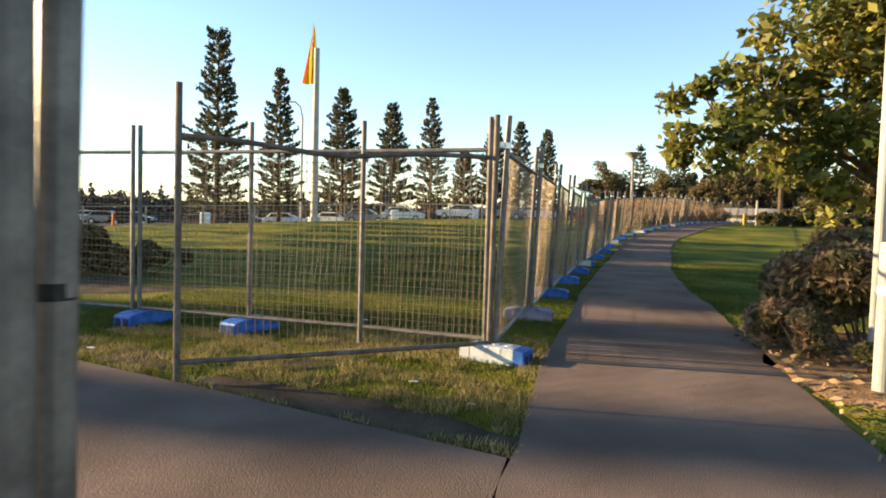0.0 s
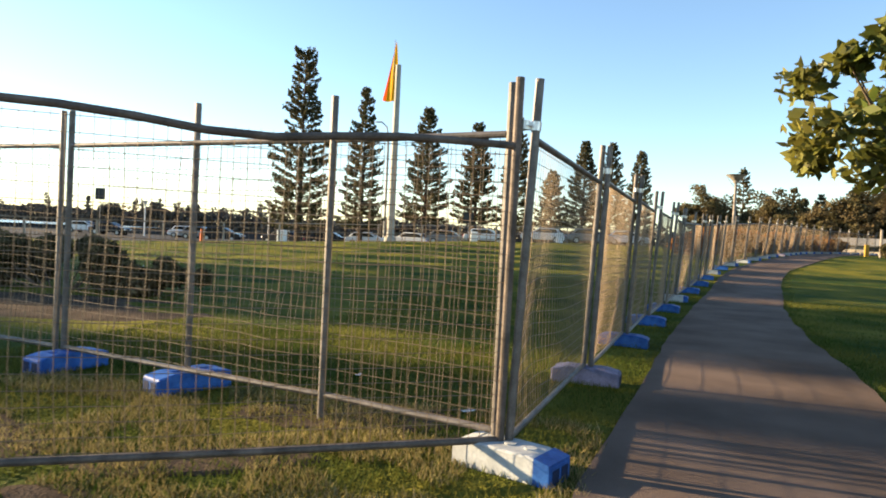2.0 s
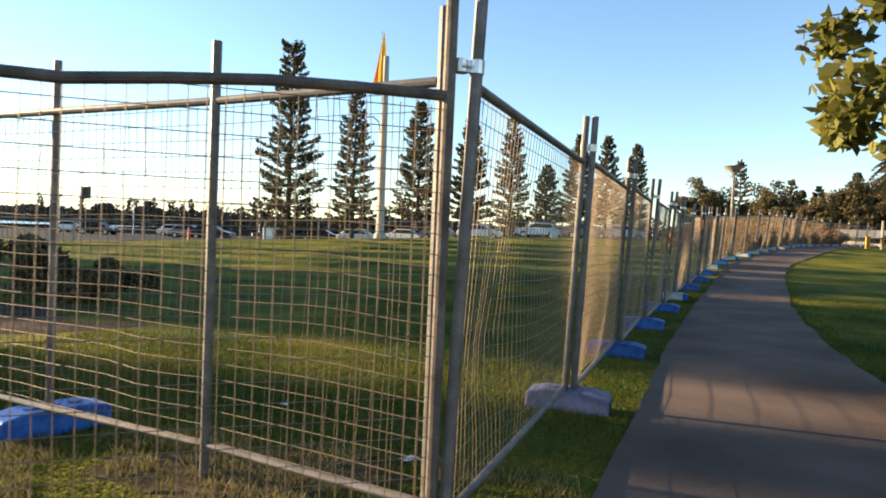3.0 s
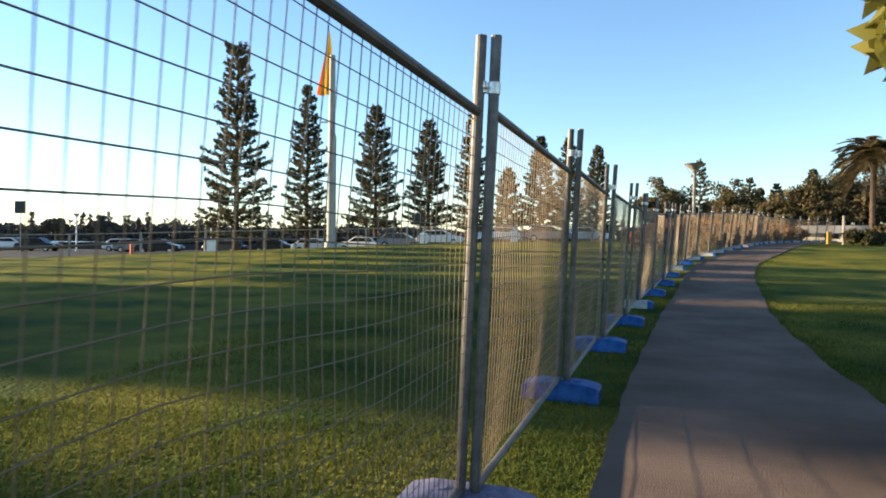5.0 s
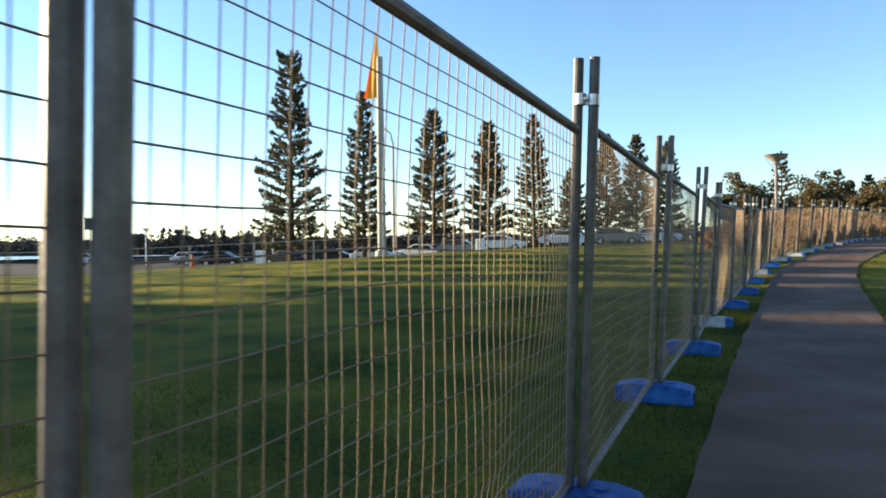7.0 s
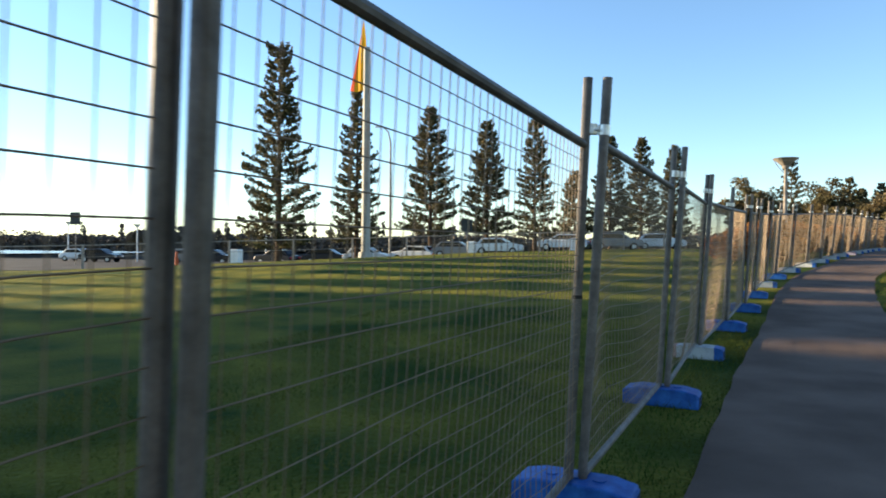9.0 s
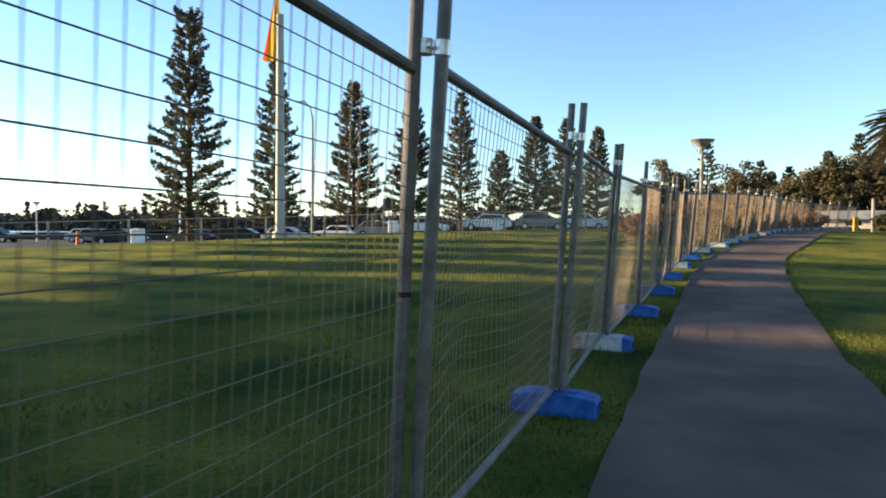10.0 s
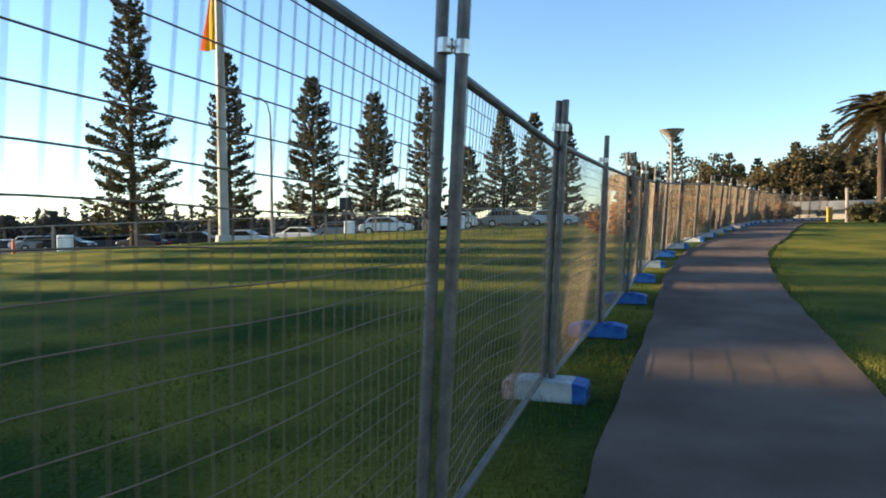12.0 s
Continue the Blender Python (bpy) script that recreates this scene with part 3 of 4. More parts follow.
def shrub(x, y, rx, ry, h, n, size, mat, seed, label, name="shrub"):
    rng = np.random.default_rng(seed)
    z0 = land(x, y)
    ob = thing(name, pose(x, y, z0 - 0.02), label, "shrub")
    bm = bmesh.new()
    cs = []
    for _ in range(int(9 + rx * ry * 6)):
        a, r = rng.uniform(0, math.tau), math.sqrt(rng.uniform(0, 1))
        c = (rx * r * math.cos(a), ry * r * math.sin(a), h * rng.uniform(0.25, 0.85) * (1 - 0.35 * r))
        cs.append(c)
        tube(bm, [(c[0] * 0.3, c[1] * 0.3, 0), (c[0] * 0.7, c[1] * 0.7, c[2] * 0.6), c], [0.016, 0.011, 0.004], 4, False)
    tagged(part("stemwork", bm, M_TWIG, ob), kind="stuff")
    pts = clumps(rng, n, 0.5, cs, [min(rx, ry, h) * rng.uniform(0.22, 0.42) for _ in cs])
    pts[:, 2] = np.abs(pts[:, 2]) + 0.02
    v, f = leaf_cloud(rng, pts, size, 0.9, 2.2)
    raw("foliage", v, f, mat, ob)
    return ob


shrub(3.85, 1.35, 1.0, 1.2, 1.3, 36000, 0.05, M_SHRUB, 1, "bushy grey-green shrub with pinkish tips on mulch")
shrub(3.15, 0.95, 0.4, 0.5, 0.9, 11000, 0.045, M_SHRUB, 2, "bushy grey-green shrub with pinkish tips on mulch")
shrub(3.6, 0.15, 0.5, 0.35, 0.4, 7000, 0.045, M_SHRUB, 3, "low grey-green shrub spreading on mulch")
shrub(-8.2, 5.9, 1.5, 0.8, 1.05, 9000, 0.07, M_DARKLEAF, 4, "dark low shrub behind the fence")
shrub(-10.6, 6.3, 1.6, 0.9, 1.15, 9000, 0.07, M_DARKLEAF, 5, "dark low shrub behind the fence")
shrub(-6.6, 6.2, 0.9, 0.6, 0.7, 5000, 0.06, M_DARKLEAF, 6, "dark low shrub behind the fence")
shrub(21.4, 46.0, 2.6, 1.4, 1.35, 9000, 0.14, M_DARKLEAF, 7, "clipped low green hedge on the lawn", "hedge")
shrub(27.0, 47.5, 2.8, 1.5, 1.3, 7000, 0.14, M_DARKLEAF, 8, "clipped low green hedge on the lawn", "hedge")
for i in range(9):
    y = 32 + i * 3.6
    shrub(fence_x(y) - 2.7, y, 1.4, 1.9, 1.6, 5000, 0.13, M_BROWN, 80 + i, "russet dry shrub behind the fence")

# far broad crowns ahead, beyond the bend
for i, (x, y, r, h) in enumerate([(11.9, 77, 3.1, 8.7), (14.6, 79, 2.2, 6.6), (20.5, 85, 3.2, 9.0), (23.8, 88, 2.8, 7.8), (22.2, 71, 2.5, 6.6), (24.8, 71, 3.0, 8.0), (27.6, 71, 3.3, 9.0), (30.6, 71, 3.3, 9.2),
                                  (33.6, 70, 3.0, 8.2), (37.5, 68, 3.2, 8.2), (42.0, 66, 3.2, 8.0), (47.0, 62, 3.2, 8.0), (29.0, 60, 2.0, 4.6), (52, 58, 3.2, 7.5)]):
    b = h - land(x, y)
    leafy_tree("park_tree", x, y, [(0, 0, b - r * 0.75, r * 0.75), (-r * 0.55, 0.3, b - r * 1.1, r * 0.6), (r * 0.55, -0.2, b - r * 1.05, r * 0.65), (0.2, -r * 0.5, b - r * 1.3, r * 0.65), (-r * 0.2, r * 0.5, b - r * 1.2, r * 0.6), (r * 0.2, 0, b - r * 1.7, r * 0.6)],
               0.2, max(1.0, b - r * 1.9), 13000, 0.2, M_DARKLEAF, 100 + i, "dark bushy park tree in the distance")


def palm(x, y, top, seed):
    rng = np.random.default_rng(seed)
    z0 = land(x, y) - 0.05
    h = top - z0 - 1.2
    ob = thing("palm_tree", pose(x, y, z0), "date palm with arching grey-green fronds", "palm")
    bm = bmesh.new()
    tube(bm, [(0, 0, h * k / 12) for k in range(13)], [0.17 + 0.025 * (k % 2) + 0.08 * (k > 10) for k in range(13)], 9)
    part("trunk", bm, M_BARK, ob)
    for i in range(80):
        a, up = rng.uniform(0, math.tau), rng.uniform(-0.6, 1.45)
        ln = rng.uniform(2.3, 3.1)
        ca, sa = math.cos(a), math.sin(a)
        rib = []
        for q in np.linspace(0, 1, 9):
            out = ln * q * math.cos(up * (1 - 0.4 * q)) * 0.9
            rib.append((ca * out, sa * out, h + 0.1 + ln * (math.sin(up) * q - 0.68 * q * q)))
        verts, faces = [], []
        for q in np.linspace(0.12, 1, 46):
            p = np.array([np.interp(q, np.linspace(0, 1, 9), [r[c] for r in rib]) for c in range(3)])
            for s in (-1, 1):
                w = 0.5 * math.sin(math.pi * min(1, q * 0.9 + 0.1)) + 0.08
                tip = p + np.array((-sa * s * w + ca * 0.25, ca * s * w + sa * 0.25, -0.22 * w + rng.normal(0, 0.03)))
                k = len(verts)
                wd = np.array((ca * 0.06, sa * 0.06, 0.02))
                verts += [p - wd, p + wd, tip]
                faces.append((k, k + 1, k + 2))
        fr = raw("frond", verts, faces, M_FROND, ob)
    return ob


palm(20.4, 46.5, 8.1, 3)

# trees added out of view to the west, only to shade lawn and footpath
# each row: place, top, crown radius, underside of the crown
SHADE = [(-62, 11.1, 19.5, 3.0, 5.0), (-61, 13.4, 20.0, 2.6, 9.0), (-63, 16.0, 20.0, 1.7, 13.4), (-61, 18.8, 20.0, 1.7, 13.8), (-62, 21.6, 19.6, 1.2, 14.0), (-64, 24.6, 19.5, 0.8, 14.4),
         (-63, 27.6, 19.2, 0.8, 14.4), (-65, 30.6, 19.0, 0.7, 14.8), (-64, 34.0, 19.2, 0.8, 14.8), (-62, 6.6, 15.3, 2.3, 4.0), (-64, 6.3, 18.2, 0.5, 14.8), (-66, 2.9, 17.6, 0.3, 12.0)]
for i, (x, y, h, r, low) in enumerate(SHADE):
    tiers = max(2, round((h - low) / (1.5 * r if r < 2 else 0.9 * r)))
    crown = [(0.3 * math.cos(3 * k), 0.45 * r * math.sin(2.1 * k + i), low + r * 0.8 + (h - low - 1.6 * r) * k / (tiers - 1), r * (1.0 if k < tiers - 1 else 0.85)) for k in range(tiers)]
    leafy_tree("shade_tree", x, y, crown, 0.3, low * 0.8, 14000, 0.45, M_DARKLEAF, 140 + i, "added unseen tree that only casts shade over the lawn")


# far woods across the river, jagged along the skyline
rng = np.random.default_rng(9)
pts = []
for x in np.arange(-420, 330, 2.6):
    hh = 6.2 + 2.0 * noise.noise((x * 0.02, 0, 0)) + 1.6 * noise.noise((x * 0.11, 3, 0)) + (2.4 if rng.random() < 0.07 else 0)
    n = 300
    pts.append(np.stack([x + rng.normal(0, 1.5, n), 262 + rng.normal(0, 4, n), -2 + (hh + 1.2) * rng.uniform(0, 1, n) ** 1.25], 1))
for x in list(rng.uniform(-260, -60, 26)):
    n = 60
    t = rng.uniform(0, 1, n)
    pts.append(np.stack([x + rng.normal(0, 0.8, n) * (1.05 - t), 255 + rng.normal(0, 0.7, n), 2 + rng.uniform(7, 10) * t], 1))
v, f = leaf_cloud(rng, np.concatenate(pts), 1.15, 0.8, 1.4)
tagged(raw("far_woods", v, f, M_HAZE), "distant dark tree line along the skyline", "woods", kind="stuff")
for i, x in enumerate((-168, -150)):
    leafy_tree("umbrella_tree", x, 195, [(0, 0, 6.6, 2.6), (-3.4, 0, 5.9, 2.0), (3.4, 0, 5.9, 2.0)], 0.4, 4.2, 8000, 0.6, M_HAZE, 170 + i, "dark dome-shaped tree far across the river")

# ---- flagpole, lamps, signs ----
FX, FY = -12.32, 36.06
fl = thing("flagpole", pose(FX, FY, land(FX, FY) - 0.05), "thick pale flagpole flying a yellow and orange flag", "flagpole")
fz = 11.75 - land(FX, FY)
bm = bmesh.new()
tube(bm, [(0, 0, 0), (0, 0, fz * 0.5), (0, 0, fz)], [0.24, 0.21, 0.17], 14)
part("pole", bm, M_POLE, fl)
bm = bmesh.new()
tube(bm, [(0, 0, 0), (0, 0, 0.35)], [0.4, 0.36], 14)
part("base_collar", bm, M_POLE, fl)
bm = bmesh.new()
tube(bm, [(-0.3, -0.05, fz - 2.0), (-0.28, -0.05, fz + 1.55)], 0.02, 6)
part("spar", bm, M_POLE, fl)


def cloth(name, u0, u1, mat):
    """A furled triangular banner: broad at its foot, pointed at its head."""
    verts, faces = [], []
    for i in range(13):
        q = i / 12
        z = fz - 2.2 + 3.65 * q
        w = 1.0 * (1 - q) ** 0.9 + 0.02
        for j in range(7):
            u = u0 + (u1 - u0) * j / 6
            verts.append((-0.95 + 0.75 * q + u * w, 0.12 * math.sin(u * 7 + q * 2) * (1 - q), z - 0.35 * u * (1 - u) * (1 - q)))
    for i in range(12):
        for j in range(6):
            a = i * 7 + j
            faces.append((a, a + 1, a + 8, a + 7))
    return raw(name, verts, faces, mat, fl)


cloth("flag_cloth", 0.16, 1.0, M_FLAG)
cloth("flag_border", 0.0, 0.16, M_FLAGRED)


def dish_lamp(x, y, top, width, label, mat=M_POLE, r=0.06):
    ob = thing("street_lamp", pose(x, y, land(x, y) - 0.05), label, "street lamp")
    h = top - land(x, y)
    bm = bmesh.new()
    tube(bm, [(0, 0, 0), (0, 0, h * 0.6), (0, 0, h - width * 0.25)], [r * 1.2, r, r * 0.8], 10)
    part("pole", bm, mat, ob)
    bm = bmesh.new()
    w = width / 2
    tube(bm, [(0, 0, h - width * 0.42), (0, 0, h - width * 0.3), (0, 0, h - width * 0.1), (0, 0, h)], [w * 0.25, w * 0.32, w * 0.75, w], 18)
    part("dish", bm, mat, ob, "wide shallow reflector dish")
    bm = bmesh.new()
    for s in (-1, 1):
        tube(bm, [(s * r, 0, h - width * 0.6), (s * w * 0.6, 0, h - width * 0.32), (s * w * 0.95, 0, h - 0.02)], 0.02, 5)
    part("bracket", bm, mat, ob)
    return ob


dish_lamp(9.2, 45.0, 6.4, 1.35, "street lamp with a wide dish reflector", M_TIMBER, 0.1)
for x, y, top in ((-52, 64, 3.6), (-37, 66, 3.8), (-68, 70, 4.2)):
    dish_lamp(x, y, top, 0.9, "slim white street lamp in the car park", M_WHITE, 0.07)
sl = thing("street_lamp", pose(-23.6, 68, land(-23.6, 68) - 0.05), "tall slim curved-arm street lamp by the car park", "street lamp")
bm = bmesh.new()
tube(bm, [(0, 0, 0), (0, 0, 12.5), (-0.25, 0, 13.6), (-0.9, 0, 14.2)], [0.16, 0.12, 0.09, 0.07], 8)
part("pole", bm, M_POLE, sl)
bm = bmesh.new()
box(bm, -1.7, -0.8, -0.14, 0.14, 14.1, 14.28, 0.04)
part("lamp_head", bm, M_WHITE, sl)

for x, y, zc, w, nm in ((-9.2, 45.0, 2.7, 0.75, "square dark sign board on a post at the lawn's edge"), (-46, 50, 3.6, 1.1, "square grey sign board on a post")):
    s = thing("sign_board", pose(x, y, land(x, y) - 0.05), nm, "sign")
    g = land(x, y)
    bm = bmesh.new()
    tube(bm, [(0, 0, 0), (0, 0, zc - g + w / 2)], 0.04, 8)
    part("post", bm, M_TIMBER, s)
    bm = bmesh.new()
    box(bm, -w / 2, w / 2, -0.08, -0.045, zc - g - w / 2, zc - g + w / 2, 0.008)
    part("board", bm, M_SIGN, s)

# low rail fence along the crest of the lawn
cf = thing("rail_fence", pose(0, 0, 0), "low post and rail fence along the lawn's far edge", "fence")
px = [(x, crest(x) + 1.2) for x in [-34 + 2.3 * i for i in range(17)]]
for x, y in px:
    bm = bmesh.new()
    z = land(x, y)
    box(bm, x - 0.045, x + 0.045, y - 0.045, y + 0.045, z - 0.1, z + 1.12, 0.01)
    part("post", bm, M_TIMBER, cf)
for (ax, ay), (bx, by) in zip(px, px[1:]):
    for hgt in (1.08, 0.55):
        bm = bmesh.new()
        tube(bm, [(ax, ay - 0.05, land(ax, ay) + hgt), (bx, by - 0.05, land(bx, by) + hgt)], 0.028 if hgt > 1 else 0.012, 6)
        part("rail", bm, M_TIMBER, cf)
for i, x in enumerate((-18.4, -8.1, -2.4)):
    bm = bmesh.new()
    y = crest(x) + 3.0
    box(bm, x - 0.24, x + 0.24, y - 0.24, y + 0.24, land(x, y) - 0.05, land(x, y) + 0.75, 0.05)
    tagged(part("utility_box", bm, M_WHITE), "white boxy utility cabinet at the lawn's far edge", "cabinet", "utility boxes")
bm = bmesh.new()
tube(bm, [(-33.0, 47, land(-33, 47)), (-33.0, 47, land(-33, 47) + 1.3)], [0.14, 0.09], 8)
tagged(part("bollard", bm, M_ORANGE), "orange traffic bollard by the car park", "bollard")


# ---- parked cars ----
def car(x, y, turn, paint, label):
    ob = thing("parked_car", pose(x, y, land(x, y) + 0.03, 0, 0, turn), label, "car", "parked cars")
    bm = bmesh.new()
    prism(bm, [(-2.15, 0.35), (-2.2, 0.62), (-2.05, 0.88), (-1.1, 0.98), (1.25, 0.98), (2.05, 0.86), (2.2, 0.6), (2.15, 0.35), (1.75, 0.3), (-1.75, 0.3)], -0.86, 0.86)
    bmesh.ops.bevel(bm, geom=list(bm.edges), offset=0.06, segments=2, profile=0.5, affect="EDGES")
    body = part("body", bm, paint, ob)
    bm = bmesh.new()
    prism(bm, [(-1.85, 0.95), (-1.35, 1.42), (0.35, 1.46), (1.2, 0.95)], -0.7, 0.7)
    bmesh.ops.bevel(bm, geom=list(bm.edges), offset=0.07, segments=2, profile=0.5, affect="EDGES")
    part("cabin", bm, paint, ob)
    for s in (-1, 1):
        bm = bmesh.new()
        prism(bm, [(-1.55, 1.0), (-1.25, 1.34), (0.28, 1.38), (0.9, 1.0)], s * 0.69, s * 0.712)
        part("side_window", bm, M_GLASS, ob)
    for xa, za, xb, zb, nm in ((0.48, 1.40, 1.18, 1.0, "windscreen"), (-1.46, 1.36, -1.83, 1.0, "rear_window")):
        w = raw(nm, [(xa, -0.6, za + 0.012), (xa, 0.6, za + 0.012), (xb, 0.62, zb + 0.012), (xb, -0.62, zb + 0.012)], [(0, 1, 2, 3)], M_GLASS, ob)
    for wx in (-1.35, 1.35):
        for s in (-1, 1):
            bm = bmesh.new()
            tube(bm, [(wx, s * 0.66, 0.32), (wx, s * 0.87, 0.32)], 0.32, 16)
            wheel = part("wheel", bm, M_TYRE, ob)
            bm = bmesh.new()
            tube(bm, [(wx, s * 0.865, 0.32), (wx, s * 0.885, 0.32)], 0.19, 12)
            part("rim", bm, M_RIM, wheel)
    for s in (-1, 1):
        bm = bmesh.new()
        box(bm, -2.21, -2.1, s * 0.62 - 0.16, s * 0.62 + 0.16, 0.62, 0.78, 0.02)
        part("tail_light", bm, M_LIGHTS, ob)
        bm = bmesh.new()
        box(bm, 2.1, 2.21, s * 0.6 - 0.18, s * 0.6 + 0.18, 0.6, 0.76, 0.02)
        part("headlight", bm, M_WHITE, ob)
    return ob


kinds = {"dark": (M_CARDARK, "dark parked car in the far car park"), "white": (M_CARWHITE, "white parked car in the far car park"), "grey": (M_CARGREY, "grey parked car in the far car park")}
firsts = {}
for x, y, a, k in [(-38.5, 59, 10, "dark"), (-32.0, 60, 170, "dark"), (-27.0, 60.5, 8, "dark"), (-22.6, 60, 5, "white"), (-18.4, 61, 172, "white"), (-14.6, 61.5, 6, "grey"), (-10.6, 61, 4, "white"), (-5.0, 62, 172, "white"),
                   (-0.6, 62, 7, "grey"), (-47.5, 66, 10, "white"), (-55, 62, 8, "dark"), (-62, 66, 5, "white"), (3.0, 66, 4, "white"), (-43.5, 62.5, 15, "grey")]:
    if k not in firsts:
        firsts[k] = car(x, y, a, *kinds[k])
    else:
        copy_thing(firsts[k], pose(x, y, land(x, y) + 0.03, 0, 0, a))


# ---- far buildings ----
def low_building(x, y, w, d, h, turn, label):
    ob = thing("low_building", pose(x, y, land(x, y) - 0.2, 0, 0, turn), label, "building")
    bm = bmesh.new()
    box(bm, -w / 2, w / 2, -d / 2, d / 2, 0, h)
    part("wall", bm, M_WALL, ob)
    bm = bmesh.new()
    prism(bm, [(-w / 2 - 0.4, h), (w / 2 + 0.4, h), (w / 2 - 0.4, h + 0.7), (-w / 2 + 0.4, h + 0.7)], -d / 2 - 0.4, d / 2 + 0.4)
    part("roof", bm, M_ROOF, ob)
    n = int(w / 2.4)
    for i in range(n):
        cx = -w / 2 + (i + 0.5) * w / n
        bm = bmesh.new()
        box(bm, cx - 0.55, cx + 0.55, -d / 2 - 0.03, -d / 2 + 0.05, 0.9, h - 0.5)
        part("window", bm, M_GLASS, ob)


low_building(25.5, 67.0, 9, 4, 1.0, -20, "low cream building behind the end of the fence")
low_building(44, 56, 9, 5, 1.7, -30, "low cream building across the lawn")

# ---- pole and sign beside the mulch ----
sp = thing("sign_pole", pose(3.48, 0.6, 0.0), "pale steel sign pole standing in mulch", "sign pole")
bm = bmesh.new()
tube(bm, [(0, 0, -0.05), (0, 0, 3.35)], 0.045, 14)
part("pole", bm, M_POLE, sp)
bm = bmesh.new()
box(bm, -0.06, 0.45, -0.075, -0.058, 2.63, 3.3, 0.006)
part("sign_plate", bm, M_WHITE, sp, "plain white sign plate")
bo = thing("bollard", pose(3.06, -0.33, 0.0), "pale round bollard with a white band, standing in mulch", "bollard")
bm = bmesh.new()
tube(bm, [(0, 0, -0.05), (0, 0, 1.1), (0, 0, 1.12)], [0.06, 0.06, 0.05], 18)
part("tube", bm, M_POLE, bo, smooth=False)
bm = bmesh.new()
tube(bm, [(0, 0, 0.74), (0, 0, 0.8)], 0.0625, 18)
part("band", bm, M_WHITE, bo, "white reflective band")
bx, by = 18.4, 48.0
yb = thing("yellow_marker", pose(bx, by, land(bx, by) - 0.05), "yellow marker post beside the hedge", "marker post")
bm = bmesh.new()
box(bm, -0.13, 0.13, -0.1, 0.1, 0, 0.85, 0.03)
part("body", bm, M_OCHRE, yb)
bm = bmesh.new()
box(bm, -0.15, 0.15, -0.12, 0.12, 0.83, 0.9, 0.03)
part("cap", bm, M_OCHRE, yb)
bm = bmesh.new()
x, y = 18.9, 47.0
tube(bm, [(x, y, land(x, y) - 0.1), (x, y, land(x, y) + 1.9)], 0.09, 8)
tagged(part("timber_post", bm, M_TIMBER), "weathered timber post beside the low hedge", "post")


# ---- grass and litter ----
def blades(name, n, area, height, mat, seed, label, keep):
    rng = np.random.default_rng(seed)
    x = rng.uniform(area[0], area[1], n)
    y = rng.uniform(area[2], area[3], n)
    ok = np.array([keep(a, b) for a, b in zip(x, y)])
    x, y = x[ok], y[ok]
    z = np.array([land(a, b) for a, b in zip(x, y)])
    h = height * rng.uniform(0.4, 1.3, len(x))
    a = rng.uniform(0, math.tau, len(x))
    w = 0.0045
    tip = rng.normal(0, 0.45, (2, len(x))) * h
    v = np.stack([np.stack([x - w * np.cos(a), y - w * np.sin(a), z], 1), np.stack([x + w * np.cos(a), y + w * np.sin(a), z], 1), np.stack([x + tip[0], y + tip[1], z + h], 1)], 1).reshape(-1, 3)
    tagged(raw(name, v, np.arange(len(v)).reshape(-1, 3), mat), label, "grass", kind="stuff")


def on_grass(x, y):
    c = fence_x(y) if y > 0 else 0.19 + 0.12 * y
    if x > c + 0.44 and x < c + path_width(y) + 0.02 and y < 60:
        return False
    if x < c + 0.5 and y < cross_edge(x) + 0.03:
        return False
    if 2.4 < x < 5.8 and y < 2.7:
        return False
    if (x + 0.75) ** 2 / 1.6 + (y + 1.42 + 0.43 * (x + 0.75)) ** 2 / 0.03 < 1:
        return False
    return noise.noise((x * 1.3, y * 1.3, 2)) > -0.45 or (int(x * 977 + y * 613) % 3 == 0)


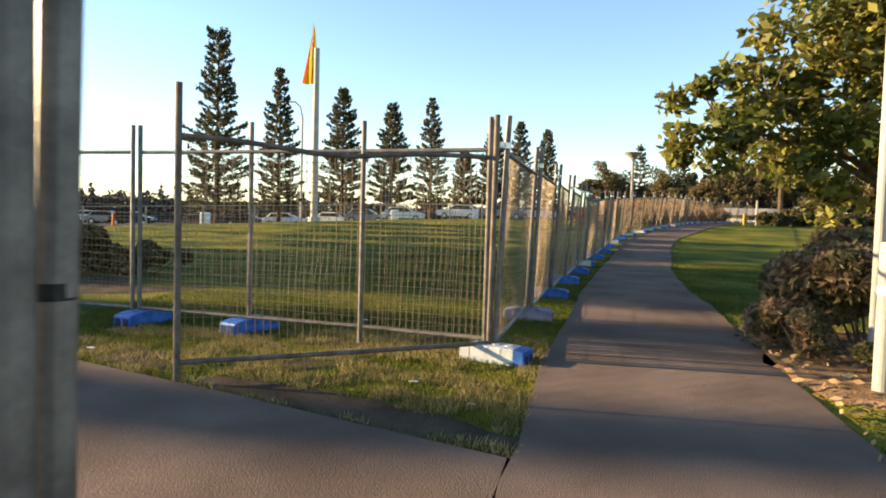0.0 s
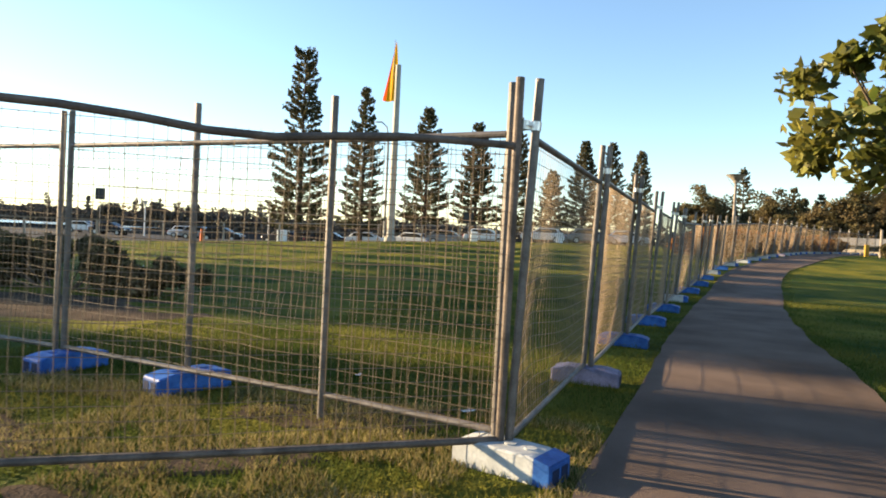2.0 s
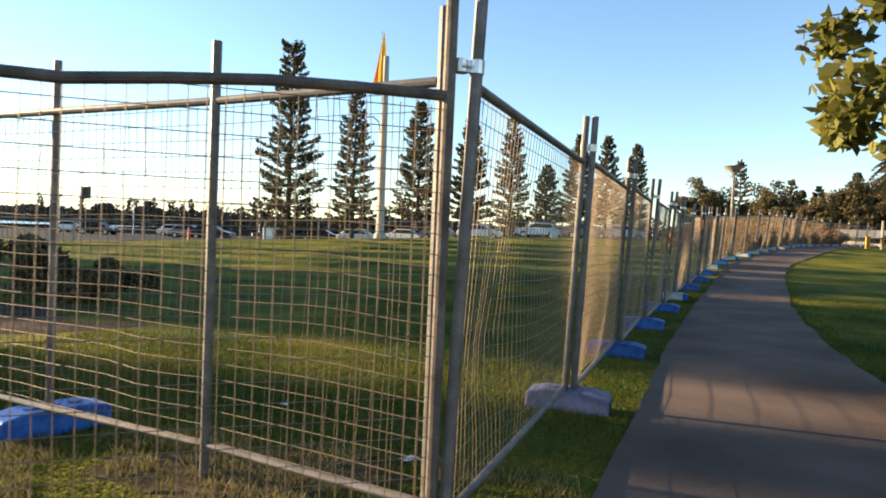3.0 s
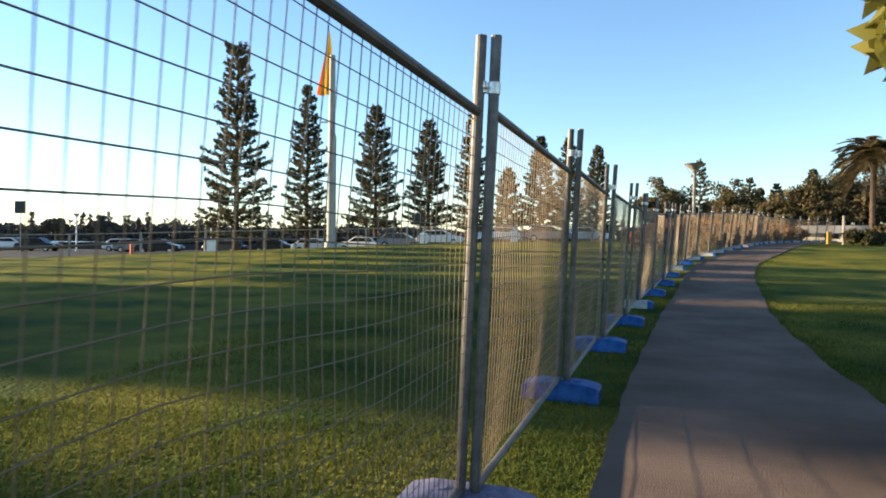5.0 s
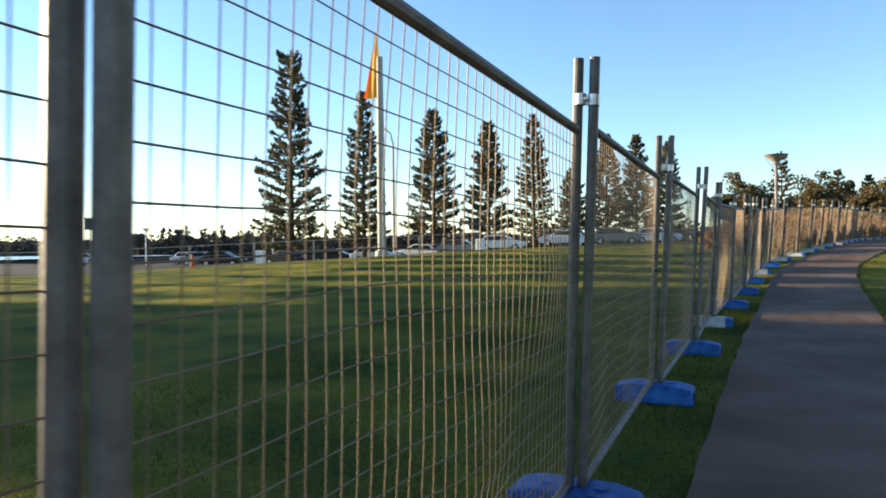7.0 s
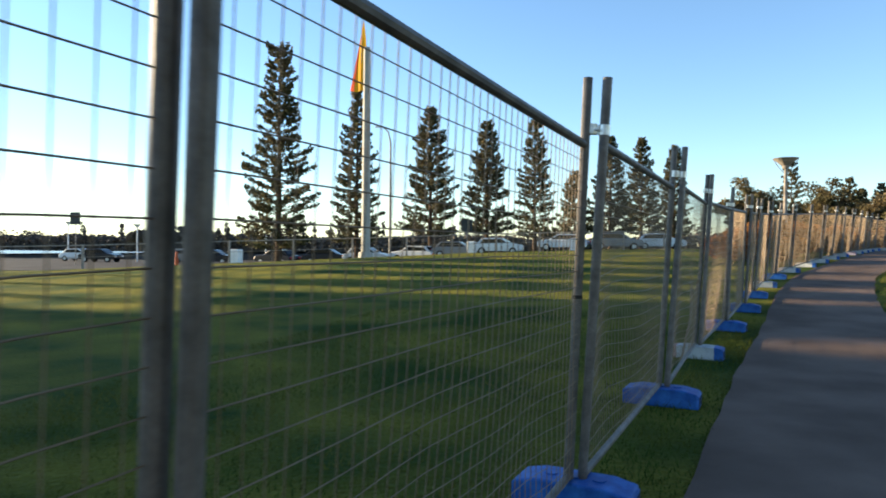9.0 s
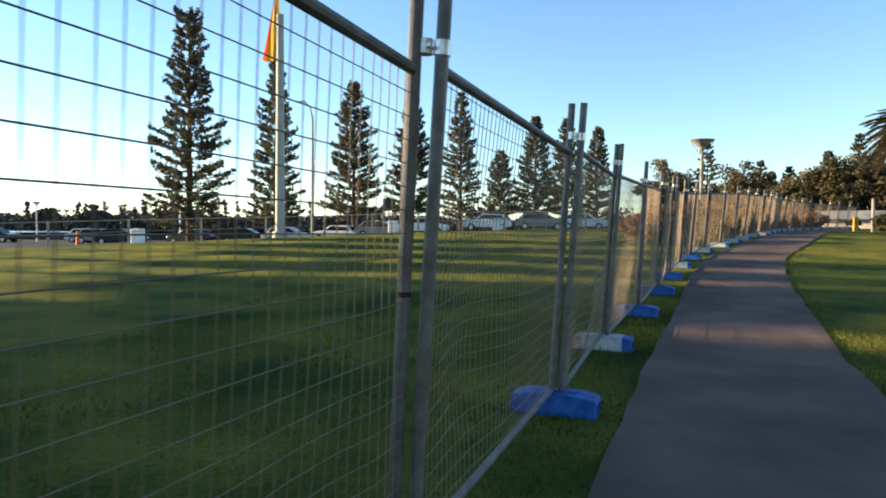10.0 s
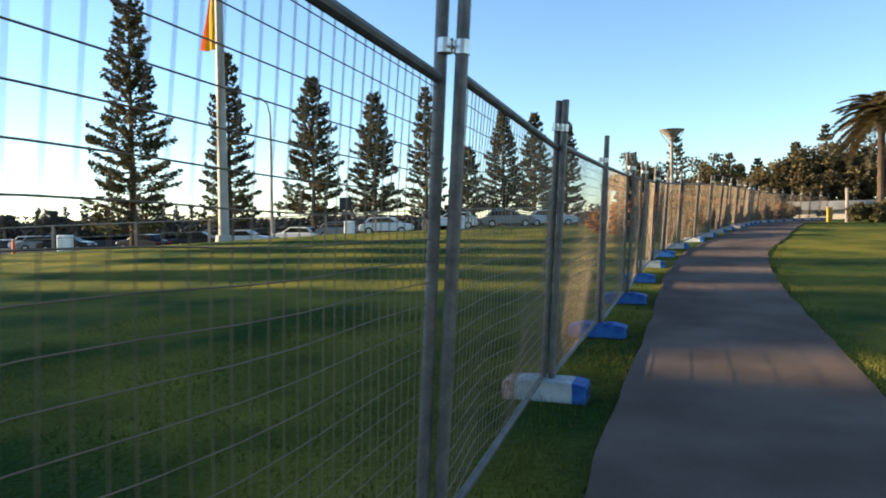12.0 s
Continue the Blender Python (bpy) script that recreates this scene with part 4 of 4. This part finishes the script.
blades("grass_blades", 90000, (-4.5, 2.6, -2.5, 4.0), 0.045, M_BLADE, 1, "short green turf blades beside the fence", on_grass)
blades("grass_blades_verge", 60000, (-3.0, 4.0, 4.0, 16.0), 0.04, M_BLADE, 2, "short green turf blades beside the path", on_grass)
blades("grass_blades_right", 45000, (2.6, 8.0, 2.7, 14.0), 0.04, M_BLADE, 4, "short green turf blades on the lawn by the path", on_grass)
blades("dry_grass", 60000, (-3.6, 0.7, -2.4, 1.2), 0.05, M_DRY, 3, "straw-coloured dry grass blades by the side path", lambda x, y: on_grass(x, y) and noise.noise((x * 2.1, y * 2.1, 7)) > -0.05)
rng = np.random.default_rng(21)
n = 1500
lp = np.stack([rng.uniform(2.2, 5.6, n), rng.uniform(-2.6, 2.4, n), np.full(n, 0.045)], 1)
lp = lp[(lp[:, 0] > 2.45 + 0.12 * lp[:, 1] + 0.25 * rng.random(n))]
v, f = leaf_cloud(rng, lp, 0.05, 0.15, 1.8)
tagged(raw("leaf_litter", v, f, M_LITTER), "scattered dry orange-brown leaves on the mulch", "leaf litter", kind="stuff")
blades("edge_grass", 30000, (3.0, 10.5, 4.0, 27.0), 0.09, M_BLADE, 6, "longer grass fringe along the path's edge",
       lambda x, y: fence_x(y) + path_width(y) + 0.01 < x < fence_x(y) + path_width(y) + 0.3 + 0.2 * noise.noise((x, y * 0.8, 4)))
blades("fence_grass", 26000, (0.2, 4.2, 0.4, 18.0), 0.075, M_BLADE, 8, "longer grass tufts along the foot of the fence",
       lambda x, y: abs(x - fence_x(y) - 0.08) < 0.16 and noise.noise((x * 2, y * 1.7, 9)) > -0.15)


def paper_scrap(x, y, size, turn):
    verts, faces = [], []
    for i in range(4):
        for j in range(4):
            u, v = (i / 3 - 0.5) * size, (j / 3 - 0.5) * size * 0.7
            verts.append((u, v, 0.02 + 0.25 * size * abs(noise.noise((u * 30 + x, v * 30 + y, 0)))))
    for i in range(3):
        for j in range(3):
            a = i * 4 + j
            faces.append((a, a + 4, a + 5, a + 1))
    ob = raw("paper_scrap", verts, faces, M_WHITE)
    ob.matrix_world = pose(x, y, land(x, y), 0, 0, turn)
    tagged(ob, "crumpled white paper scrap lying on the grass", "litter", "paper scraps")


for x, y, size, turn in ((-0.35, -0.75, 0.06, 20), (-0.2, 1.15, 0.09, 60), (-1.3, 1.9, 0.07, 100), (-3.2, -0.2, 0.08, 140), (0.1, -1.25, 0.05, 10)):
    paper_scrap(x, y, size, turn)
